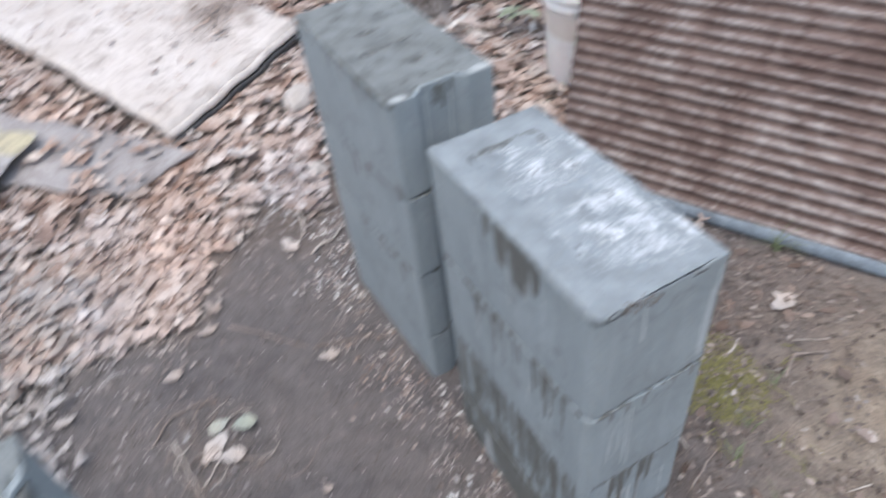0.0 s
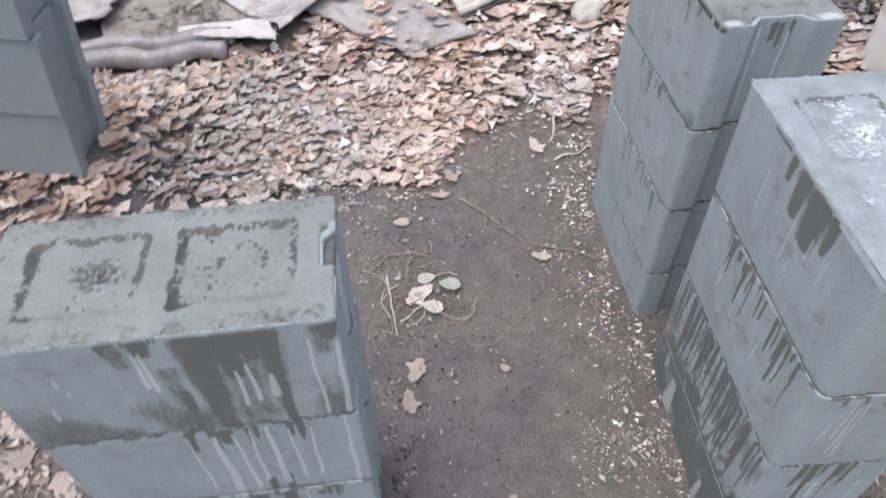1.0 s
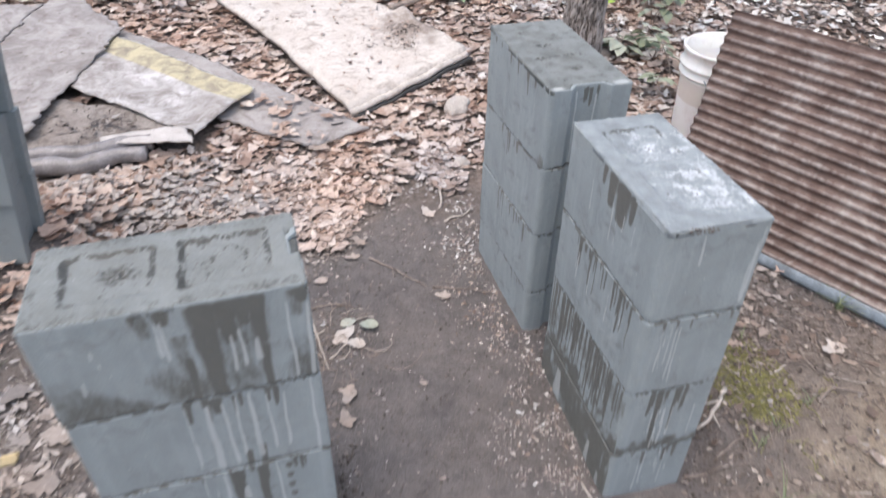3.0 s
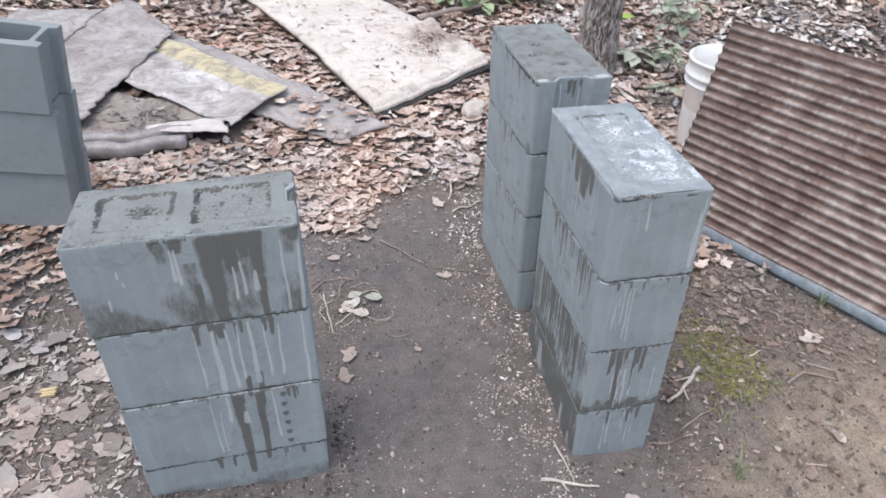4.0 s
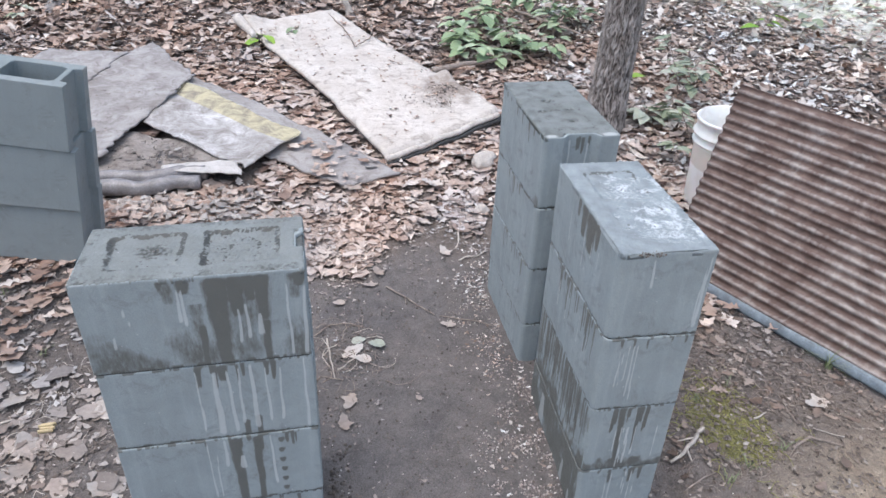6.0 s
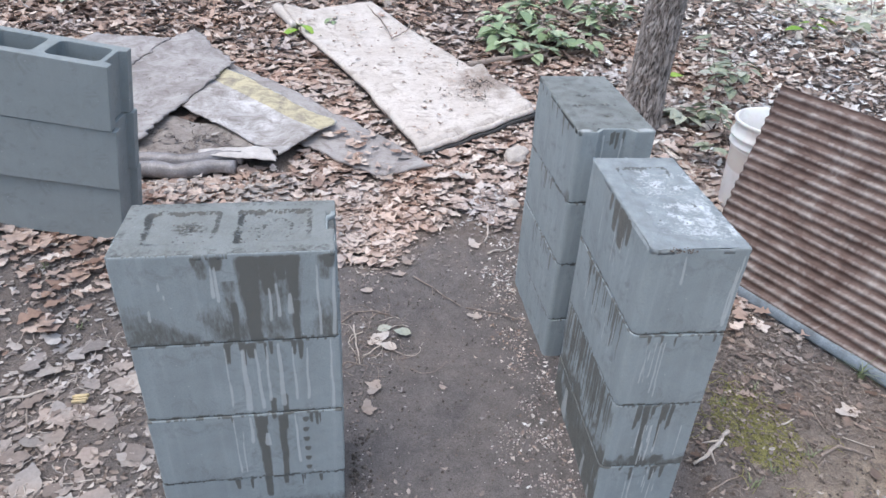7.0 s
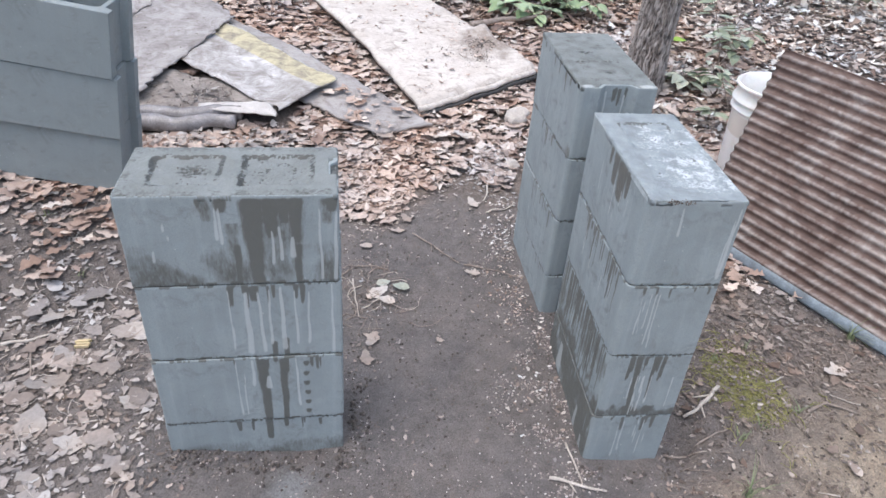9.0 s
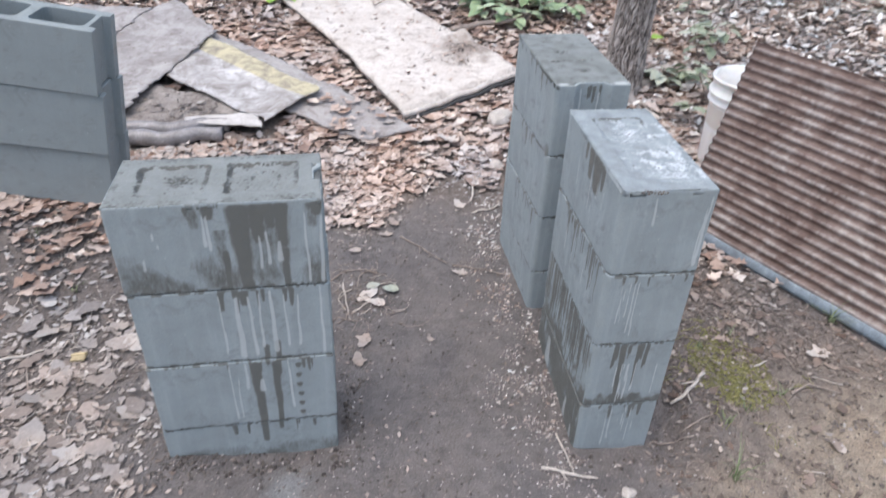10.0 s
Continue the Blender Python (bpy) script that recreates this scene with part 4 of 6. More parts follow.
spare = hollow_block()
STACK = pose(-0.357, 0.876, 0.172, 0, 8.56, -1.2)
for c, (slide, sy, yaw) in enumerate([(0.0, 0.0, 0.0), (0.004, -0.013, 1.3), (-0.006, -0.023, 0.3)]):
    for step_left in range(2):
        turn = STACK @ pose(slide, sy, 0.1965 * c, 0, 0, yaw) @ pose(-0.402 * step_left, 0.003 * step_left, 0)
        tagged(part("hollow_block", spare, m=turn), "clean grey hollow concrete block in a tilted dry stack", "concrete block", "stacked spare blocks")


# ---- old floor coverings on the leaves ----
def sheet(name, corners, mat, thick, lift=None, parent=None, label="", ragged=0.012, step=0.018, seed=0.0, band=None, fall=True):
    """A thin flat covering with a ragged outline: corners in order (four, sides bilinear), lift(u, v, x, y) above the ground."""
    c = [np.array(p, float) for p in corners]
    w = max(np.linalg.norm(c[1] - c[0]), np.linalg.norm(c[2] - c[3]))
    h = max(np.linalg.norm(c[3] - c[0]), np.linalg.norm(c[2] - c[1]))
    nu, nv = max(6, int(w / step)), max(6, int(h / step))
    U, V = np.meshgrid(np.linspace(0, 1, nu + 1), np.linspace(0, 1, nv + 1))
    P = ((1 - U) * (1 - V))[..., None] * c[0] + (U * (1 - V))[..., None] * c[1] + (U * V)[..., None] * c[2] + ((1 - U) * V)[..., None] * c[3]
    X, Y = P[..., 0].copy(), P[..., 1].copy()
    wob = np.array([[noise.noise((x * 7 + seed, y * 7, 1)) + 0.6 * noise.noise((x * 29 + seed, y * 29, 5)) for x, y in zip(a, b)] for a, b in zip(X, Y)])
    X += ragged * wob * (np.abs(U - 0.5) * 2) ** 4 * np.sign(U - 0.5)
    Y += ragged * wob * (np.abs(V - 0.5) * 2) ** 4
    Z = ground_base(X, Y) + 0.030 * ease(2.4, 4, Y) * np.sin(2.1 * X + 0.6) * np.sin(1.7 * Y) + 0.019 + 0.0016 * wob
    if lift is not None:
        Z = Z + lift(U, V, X, Y)
    n = X.size
    top = np.stack([X, Y, Z], -1).reshape(-1, 3)
    bot = top - (0, 0, thick)
    idx = np.arange(n).reshape(X.shape)
    quads = np.stack([idx[:-1, :-1], idx[:-1, 1:], idx[1:, 1:], idx[1:, :-1]], -1).reshape(-1, 4)
    loop = idx[0, :-1].tolist() + idx[:-1, -1].tolist() + idx[-1, :0:-1].tolist() + idx[:0:-1, 0].tolist()
    faces = quads.tolist() + (quads[:, ::-1] + n).tolist()
    faces += [(loop[(j + 1) % len(loop)], loop[j], loop[j] + n, loop[(j + 1) % len(loop)] + n) for j in range(len(loop))]
    fields = None
    if band is not None:
        b = band(U, V).ravel()
        fields = {"band": np.concatenate([b, b])}
    me = mesh_of(name, np.concatenate([top, bot]).tolist(), faces, mat, True, fields)
    return part(name, me, parent, label)


# the folded carpet: two layers with a black-backed fold at the front
carpet = holder("folded_carpet", pose(0, 0, 0), "dirty off-white carpet folded double on the leaves", "carpet")
CA, CB, CC, CD = (0.632, 1.698), (1.201, 2.046), (0.389, 3.520), (-0.150, 3.290)


def carpet_lift(U, V, X, Y):
    z = 0.030 * ease(0, 0.012, V) + 0.012 + 0.012 * np.sin(5 * V + 2 * U) * ease(0.1, 0.4, V)
    z = z + 0.05 * ease(0.86, 1.0, V) * ease(0.35, 0.0, U) + 0.018 * ease(0.7, 1.0, U) * ease(0.25, 0.0, V)
    z = z + 0.045 * np.exp(-(((X - 0.99) / 0.06) ** 2 + ((Y - 2.43) / 0.05) ** 2))
    return z - 0.010 * ease(0.02, 0.0, U)


def under_lift(U, V, X, Y):
    return 0.004 + 0.010 * ease(0.7, 1.0, U) * ease(0.25, 0.0, V)


sheet("top_layer", (CA, CB, CC, CD), CARPET, 0.016, carpet_lift, carpet, "beige pile with dirt and leaf crumbs", 0.010, 0.016, 3.0)
sheet("lower_layer", ((0.660, 1.694), (1.226, 2.031), (0.395, 3.490), (-0.105, 3.280)), BACKING, 0.012, under_lift, carpet, "black rubber backing showing at the fold", 0.010, 0.03, 5.0)
roll_pts = [(CA[0] + (CB[0] - CA[0]) * k / 24 + 0.004 * math.sin(k), CA[1] + (CB[1] - CA[1]) * k / 24 - 0.004, float(ground_z(CA[0] + (CB[0] - CA[0]) * k / 24, CA[1] + (CB[1] - CA[1]) * k / 24)) + 0.034 + 0.018 * (k / 24) ** 2) for k in range(25)]
v, f = tube(roll_pts, [0.014] * 25, 8)
part("fold", mesh_of("fold", v, f, CARPET), carpet, "rounded carpet fold")
roll_pts = [(x + 0.010, y - 0.012, z - 0.020) for x, y, z in roll_pts]
v, f = tube(roll_pts, [0.009] * 25, 8)
part("backing_edge", mesh_of("backing_edge", v, f, BACKING), carpet, "black backing edge")
far_pts = [(CD[0] + (CA[0] - CD[0]) * k / 14 * 0.16 - 0.03, CD[1] + (CA[1] - CD[1]) * k / 14 * 0.16, float(ground_z(CD[0], CD[1])) + 0.075 - 0.003 * k) for k in range(15)]
v, f = tube(far_pts, [0.034 - 0.0012 * k for k in range(15)], 10)
part("curled_corner", mesh_of("curled_corner", v, f, CARPET), carpet, "carpet corner curled into a roll")

# boards, felt and vinyl, one over the other
slab = sheet("grey_board", ((-0.300, 2.050), (0.449, 1.505), (0.695, 1.600), (-0.335, 2.535)), SLAB_GREY, 0.010, lambda U, V, X, Y: 0.016 + 0 * X, ragged=0.030, seed=11.0)
tagged(slab, "thin grey warped board half under leaves", "board")
under = sheet("underlay_sheet", ((-0.560, 1.600), (0.030, 1.600), (0.030, 1.79), (-0.600, 1.970)), FELT_DARK, 0.006, lambda U, V, X, Y: 0.022 + 0.012 * np.sin(9 * U) * (1 - V), ragged=0.030, seed=17.0)
tagged(under, "dark soil-stained underlay sheet between other coverings", "floor covering")
vinyl = sheet("vinyl_sheet", ((-0.440, 1.990), (0.044, 1.602), (0.267, 1.868), (-0.380, 2.455)), FELT_WHITE, 0.005,
              lambda U, V, X, Y: 0.040 + 0.016 * ease(0.75, 1.0, U) + 0.004 * np.sin(7 * V + 4 * U), ragged=0.022, seed=23.0,
              band=lambda U, V: ease(0.64, 0.70, V) * ease(1.0, 0.95, V) * ease(1.02, 0.98, U))
tagged(vinyl, "bleached vinyl floor sheet with a faded yellow band", "floor covering")
felt = sheet("felt_sheet", ((-1.320, 1.680), (-0.547, 1.657), (-0.300, 2.446), (-0.610, 2.930)), FELT_BROWN, 0.006,
             lambda U, V, X, Y: 0.050 + 0.022 * ease(0.75, 1.0, U) * ease(0.6, 0.1, V) + 0.007 * np.sin(6 * V + 3 * U), ragged=0.040, seed=29.0)
tagged(felt, "grey-brown weathered felt sheet with a torn curling edge", "floor covering")
tip = sheet("felt_scrap", ((-1.35, 2.10), (-0.85, 2.10), (-0.70, 2.74), (-1.10, 2.80)), FELT_BROWN, 0.005, lambda U, V, X, Y: 0.05 + 0 * X, ragged=0.03, seed=31.0)
tagged(tip, "torn grey felt scrap under a larger sheet", "floor covering")
strip = sheet("curled_strip", ((-0.285, 1.585), (0.045, 1.543), (-0.008, 1.640), (-0.295, 1.632)), WHITE_STRIP, 0.004, lambda U, V, X, Y: 0.050 + 0.012 * U, ragged=0.014, seed=37.0, step=0.012)
tagged(strip, "pale stiff strip of floor covering curled upward", "floor covering")
RX = np.linspace(-0.95, -0.135, 31)
RY = 1.518 + (RX + 0.506) * 0.11 + 0.012 * np.sin(RX * 22)
rp = [(float(a), float(b), float(ground_z(a, b)) + 0.036) for a, b in zip(RX, RY)]
v, f = tube(rp, [0.046 - 0.0006 * k + 0.0022 * math.sin(k * 1.1) for k in range(31)], 16)
rolled = holder("rolled_covering", pose(0, 0, 0), "grey glossy rolled floor covering on dead leaves", "floor covering")
part("outer_roll", mesh_of("outer_roll", v, f, ROLL_GREY), rolled)
rp = [(x + 0.02, y + 0.055, z + 0.020) for x, y, z in rp]
v, f = tube(rp, [0.030 + 0.0015 * math.sin(k * 0.9) for k in range(31)], 12)
part("inner_fold", mesh_of("inner_fold", v, f, ROLL_GREY), rolled)


# ---- corrugated iron leaning, bucket behind it ----
def corrugated():
    foot, along = Vector((1.649, 0.978, 0.006)), Vector((0.294, -0.530, -0.006)).normalized()
    up = Vector((0.256, 0.234, 0.632))
    side = up.length - 0.03
    up.normalize()
    out = along.cross(up).normalized()
    ridges, length, nx, nv = 20.0, 1.55, 60, 240
    verts, crest = [], []
    for layer in (0, 1):
        for j in range(nv + 1):
            s = side * j / nv
            wave = math.sin(2 * math.pi * ridges * j / nv)
            for i in range(nx + 1):
                a = length * i / nx
                warp = 0.006 * math.sin(3.1 * a + 2 * s) + 0.004 * noise.noise((a * 4, s * 6, 2)) - 0.02 * (s / side) * (a / length)
                ragged = 0.006 * noise.noise((s * 40, 3, 1)) if i == 0 else 0
                p = foot + along * (a + ragged) + up * (s + 0.03) + out * (0.0050 * wave + warp - 0.0016 * layer)
                p.z += float(ground_z(*foot.xy)) - 0.004
                verts.append(p)
                crest.append(0.5 + 0.5 * wave)
    n = (nx + 1) * (nv + 1)
    idx = np.arange(n).reshape(nv + 1, nx + 1)
    quads = np.stack([idx[:-1, :-1], idx[:-1, 1:], idx[1:, 1:], idx[1:, :-1]], -1).reshape(-1, 4)
    loop = idx[0, :-1].tolist() + idx[:-1, -1].tolist() + idx[-1, :0:-1].tolist() + idx[:0:-1, 0].tolist()
    faces = quads.tolist() + (quads[:, ::-1] + n).tolist()
    faces += [(loop[(j + 1) % len(loop)], loop[j], loop[j] + n, loop[(j + 1) % len(loop)] + n) for j in range(len(loop))]
    th = holder("corrugated_sheet", pose(0, 0, 0), "rusty corrugated iron sheet leaning on its long edge", "roofing sheet")
    part("sheet", mesh_of("sheet", verts, faces, RUST, True, {"crest": crest}), th)
    rows, k = [], 66
    for i in range(k + 1):
        a = 1.10 * i / k + 0.004
        p = foot + along * a + Vector((0, 0, float(ground_z(*foot.xy)) - 0.004))
        wave = 0.003 * noise.noise((a * 9, 1, 5))
        for s, d in ((-0.004, 0.004), (0.002, 0.010), (0.030, 0.009), (0.036, 0.003), (0.030, 0.001), (0.002, 0.001)):
            rows.append(p + up * s + out * (d + wave))
    faces = [(6 * i + j, 6 * i + (j + 1) % 6, 6 * i + 6 + (j + 1) % 6, 6 * i + 6 + j) for i in range(k) for j in range(6)]
    part("lower_edge", mesh_of("lower_edge", rows, faces, BLUE_EDGE), th, "blue-grey galvanised lower edge")


corrugated()


def bucket(m):
    th = holder("bucket", m, "white plastic bucket with grime standing in leaves", "bucket")
    prof = [(0.0, 0.004), (0.122, 0.004), (0.128, 0.012), (0.140, 0.260), (0.1405, 0.268), (0.150, 0.270), (0.151, 0.276), (0.1425, 0.280), (0.1435, 0.300), (0.153, 0.302),
            (0.154, 0.309), (0.1445, 0.313), (0.1455, 0.352), (0.152, 0.356), (0.153, 0.364), (0.149, 0.368), (0.143, 0.366), (0.140, 0.30), (0.124, 0.018), (0.0, 0.016)]
    n = 64
    verts = [(r * math.cos(2 * math.pi * k / n), r * math.sin(2 * math.pi * k / n), z) for r, z in prof for k in range(n)]
    faces = [(i * n + k, i * n + (k + 1) % n, (i + 1) * n + (k + 1) % n, (i + 1) * n + k) for i in range(len(prof) - 1) for k in range(n)]
    part("body", mesh_of("body", verts, faces, PLASTIC), th)
    v, f = tube([(0.02 * 0 + 0.155 * math.cos(a), 0.155 * math.sin(a), 0.285 - 0.11 * math.sin((a - 3.4) / 2.2 * math.pi)) for a in np.linspace(3.4, 5.6, 24)], [0.0022] * 24, 6)
    part("wire_handle", mesh_of("wire_handle", v, f, BLUE_EDGE), th, "thin wire bail handle")


bucket(pose(2.031, 1.363, float(ground_z(2.031, 1.363)) - 0.006, 0, 0, 20) @ Matrix.Scale(1.06, 4))


# ---- trees ----
def tree_trunk(name, base, lean, r0, r1, high, label, sides=200, rows=560, seed=0.0, bend=0.0):
    th = holder(name, pose(0, 0, 0), label, "tree", "woodland trees")
    z0 = float(ground_z(base[0], base[1])) - 0.05
    verts, crest = [], []
    for j in range(rows + 1):
        t = j / rows
        h = high * t ** 1.5
        cx = base[0] + lean[0] * h + bend * h * h
        cy = base[1] + lean[1] * h
        r = r1 + (r0 - r1) * (1 - t) ** 1.5 + 0.35 * r0 * math.exp(-h / 0.10)
        r *= 1 - 0.8 * (h / high) ** 5
        for k in range(sides):
            a = 2 * math.pi * k / sides
            flare = 1 + 0.16 * math.exp(-h / 0.12) * math.sin(5 * a + seed)
            u = a * r0
            turn = a + 0.16 * noise.noise((math.cos(a) * 7, math.sin(a) * 7, h * 22 + seed))
            near, second = noise.voronoi(Vector((math.cos(turn) * r0 * 100 + seed, math.sin(turn) * r0 * 100, h * 8)))[0][:2]
            w2 = noise.noise((math.cos(a) * r0 * 160 + seed, math.sin(a) * r0 * 160, h * 60))
            crest.append(min(1, max(0, (second - near) * 2.3 + 0.4 * w2 + 0.02)))
            rr = r * flare + 0.011 * (crest[-1] - 0.5) * (r0 / 0.085)
            verts.append((cx + rr * math.cos(a), cy + rr * math.sin(a), z0 + h))
    faces = [(j * sides + k, j * sides + (k + 1) % sides, (j + 1) * sides + (k + 1) % sides, (j + 1) * sides + k) for j in range(rows) for k in range(sides)]
    faces.append(tuple(range(rows * sides, (rows + 1) * sides)))
    part("trunk", mesh_of("trunk", verts, faces, BARK, True, {"crest": crest}), th)
    for k in range(4):
        a = seed + 1.57 * k + 0.3
        pts = [(base[0] + d * math.cos(a + 0.15 * d), base[1] + d * math.sin(a + 0.15 * d), float(ground_z(base[0] + d * math.cos(a), base[1] + d * math.sin(a))) + 0.02 - 0.10 * d) for d in np.linspace(0.6 * r0, 3.2 * r0, 9)]
        v, f = tube(pts, [r0 * (0.42 - 0.035 * i) for i in range(9)], 9)
        part("root", mesh_of("root", v, f, BARK, True, {"crest": [0.6] * len(v)}), th)
    lr = random.Random(int(seed))
    verts, faces = [], []
    for k in range(5):
        a, h0 = seed + 2.4 * k, high * (0.72 + 0.05 * k)
        start = Vector((base[0] + lean[0] * h0 + bend * h0 * h0, base[1] + lean[1] * h0, z0 + h0))
        reach = Vector((math.cos(a), math.sin(a), 0.75)) * lr.uniform(0.8, 1.2)
        pts = [start + reach * t + Vector((0, 0, 0.12 * math.sin(3 * t))) for t in (0, 0.25, 0.5, 0.75, 1.0)]
        v, f = tube(pts, [r0 * q for q in (0.42, 0.33, 0.25, 0.17, 0.08)], 8)
        part("limb", mesh_of("limb", v, f, BARK, True, {"crest": [0.6] * len(v)}), th)
        for _ in range(50):
            p = start + reach * lr.uniform(0.35, 1.15) + Vector((lr.gauss(0, 0.24), lr.gauss(0, 0.24), lr.gauss(0, 0.18)))
            m = Matrix.Translation(p) @ Euler((lr.uniform(-0.8, 0.8), lr.uniform(-0.8, 0.8), lr.uniform(0, 6.28))).to_matrix().to_4x4()
            n, s = len(verts), lr.uniform(0.07, 0.12)
            verts += [m @ (Vector(q) * s) for q in ((0, 0, 0), (0.22, 0.25, 0.05), (0.30, 0.6, 0.05), (0, 1, -0.08), (-0.30, 0.6, 0.05), (-0.22, 0.25, 0.05))]
            faces += [(n, n + 1, n + 2, n + 3), (n, n + 3, n + 4, n + 5)]
    part("crown", mesh_of("crown", verts, faces, LEAF_CROWN), th, "loose crown of green oak leaves")
    return th


tree_trunk("oak_tree", (1.717, 1.994), (0.045, 0.05), 0.090, 0.072, 4.0, "young oak trunk with grey ridged bark beside the pillars", seed=3.0)
for bx, by, r, lx, sd in ((1.32, 4.25, 0.13, 0.0, 7.0), (-1.35, 3.95, 0.16, -0.02, 9.0), (2.62, 4.55, 0.05, 0.03, 11.0), (3.35, 5.0, 0.045, -0.03, 13.0)):
    tree_trunk("oak_tree", (bx, by), (lx, 0.02), r, r * 0.8, 4.5, "woodland tree trunk with dark rough bark in leaf litter", 32, 60, sd)


# ---- leaf litter ----
def leaf_shape(stations, lobes, depth, fold, curl, seed, rag=0.33):
    """A dry leaf as left edge, midrib and right edge: lobed outline, folded along the rib, curled along its length. Length 1."""
    r = random.Random(seed)
    verts = []
    for i in range(stations + 1):
        t = i / stations
        w = 0.34 * math.sin(math.pi * min(1, t ** 0.75)) ** 0.8 * (1 - depth + depth * math.cos(2 * math.pi * lobes * t + 0.6)) + 0.012
        wl, wr = w * r.uniform(1 - rag, 1 + rag), w * r.uniform(1 - rag, 1 + rag)
        z = curl * (t - 0.5) ** 2 * 4
        verts += [(-wl, t - 0.5, z + fold * wl * 2 + r.uniform(-0.03, 0.03)), (r.uniform(-0.015, 0.015), t - 0.5, z), (wr, t - 0.5, z + fold * wr * 2 + r.uniform(-0.03, 0.03))]
    faces = []
    for i in range(stations):
        a = 3 * i
        faces += [(a, a + 1, a + 4, a + 3), (a + 1, a + 2, a + 5, a + 4)]
    return np.array(verts), np.array(faces)


def scatter(name, shapes, x, y, z, size, yaw, tilt, mat, label, category):
    """Many copies of some shapes as one object of countless pieces."""
    allv, allf, base = [], [], 0
    which = rng.integers(0, len(shapes), len(x))
    roll = rng.uniform(0, 2 * np.pi, len(x))
    for k, (sv, sf) in enumerate(shapes):
        sel = np.nonzero(which == k)[0]
        if not len(sel):
            continue
        c, s = np.cos(yaw[sel]), np.sin(yaw[sel])
        P = sv[None] * size[sel, None, None]
        px, py, pz = P[..., 0] * c[:, None] - P[..., 1] * s[:, None], P[..., 0] * s[:, None] + P[..., 1] * c[:, None], P[..., 2]
        ax, ay = np.cos(roll[sel]), np.sin(roll[sel])
        h = (px * ax[:, None] + py * ay[:, None]) * np.tan(tilt[sel])[:, None]
        pz = pz + h
        pz = pz - pz.min(1)[:, None] * 0.75
        V = np.stack([px + x[sel, None], py + y[sel, None], pz + z[sel, None]], -1)
        F = sf[None] + (np.arange(len(sel)) * len(sv))[:, None, None] + base
        allv.append(V.reshape(-1, 3))
        allf.append(F.reshape(-1, sf.shape[1]))
        base += len(sel) * len(sv)
    V = np.concatenate(allv)
    F = np.concatenate(allf)
    me = bpy.data.meshes.new(name)
    me.vertices.add(len(V))
    me.vertices.foreach_set("co", V.astype(np.float32).ravel())
    me.loops.add(F.size)
    me.loops.foreach_set("vertex_index", F.astype(np.int32).ravel())
    me.polygons.add(len(F))
    me.polygons.foreach_set("loop_start", np.arange(0, F.size, F.shape[1], dtype=np.int32))
    me.materials.append(mat)
    me.update(calc_edges=True)
    me.validate()
    me.polygons.foreach_set("use_smooth", np.ones(len(me.polygons), bool))
    return tagged(part(name, me), label, category, kind="stuff")


def in_quad(x, y, quad, grow=0.0):
    q = np.array(quad, float)
    c = q.mean(0)
    q = c + (q - c) * (1 + grow)
    inside = np.ones(len(x), bool)
    area = sum(q[i][0] * q[(i + 1) % 4][1] - q[(i + 1) % 4][0] * q[i][1] for i in range(4))
    for i in range(4):
        a, b = q[i], q[(i + 1) % 4]
        side = (b[0] - a[0]) * (y - a[1]) - (b[1] - a[1]) * (x - a[0])
        inside &= (side > 0) if area > 0 else (side < 0)
    return inside


COVERED = [(CA, CB, CC, CD), ((-0.47, 1.56), (0.044, 1.60), (0.267, 1.868), (-0.35, 2.43)), ((-1.32, 1.68), (-0.52, 1.60), (-0.30, 2.446), (-0.61, 2.93)), ((-0.20, 1.98), (0.449, 1.52), (0.68, 1.60), (-0.32, 2.52)),
           ((-0.85, 1.42), (-0.15, 1.53), (-0.15, 1.70), (-0.85, 1.72)), ((-1.35, 2.10), (-0.85, 2.10), (-0.70, 2.74), (-1.10, 2.80))]
SOLID = [((-0.01, -0.01), (0.41, -0.01), (0.41, 0.20), (-0.01, 0.20)), ((0.985, -0.05), (1.20, -0.05), (1.20, 0.40), (0.985, 0.40)), ((0.95, 0.51), (1.18, 0.51), (1.17, 0.93), (0.94, 0.93)),
         ((-1.2, 0.90), (-0.33, 0.88), (-0.32, 1.07), (-1.2, 1.10))]


def blotch(x, y, s, seed):
    return np.array([noise.noise((a * s + seed, b * s, seed)) for a, b in zip(x, y)])


def field(count, box, weight):
    x, y = rng.uniform(box[0], box[1], count), rng.uniform(box[2], box[3], count)
    keep = rng.uniform(0, 1, count) < weight(x, y)
    x, y = x[keep], y[keep]
    ok = np.ones(len(x), bool)
    for q in COVERED + SOLID:
        ok &= ~in_quad(x, y, q, -0.03)
    return x[ok], y[ok]


flat = [leaf_shape(9, 3.2, 0.20, 0.05, 0.03, 31, 0.26), leaf_shape(8, 1.1, 0.12, -0.04, 0.05, 32), leaf_shape(9, 2.7, 0.2, 0.08, -0.03, 33, 0.26), leaf_shape(5, 1.6, 0.35, 0.05, 0.06, 34), leaf_shape(4, 1.3, 0.4, -0.08, 0.04, 35)]
big = [leaf_shape(12, 3.2, 0.30, 0.10, 0.07, 1, 0.22), leaf_shape(12, 2.6, 0.28, -0.10, 0.10, 2, 0.22), leaf_shape(12, 3.6, 0.32, 0.20, -0.07, 3, 0.22), leaf_shape(8, 1.0, 0.05, 0.16, 0.08, 4), leaf_shape(12, 3.0, 0.26, 0.06, 0.14, 5, 0.22), leaf_shape(12, 2.9, 0.34, -0.05, -0.04, 41, 0.2)]
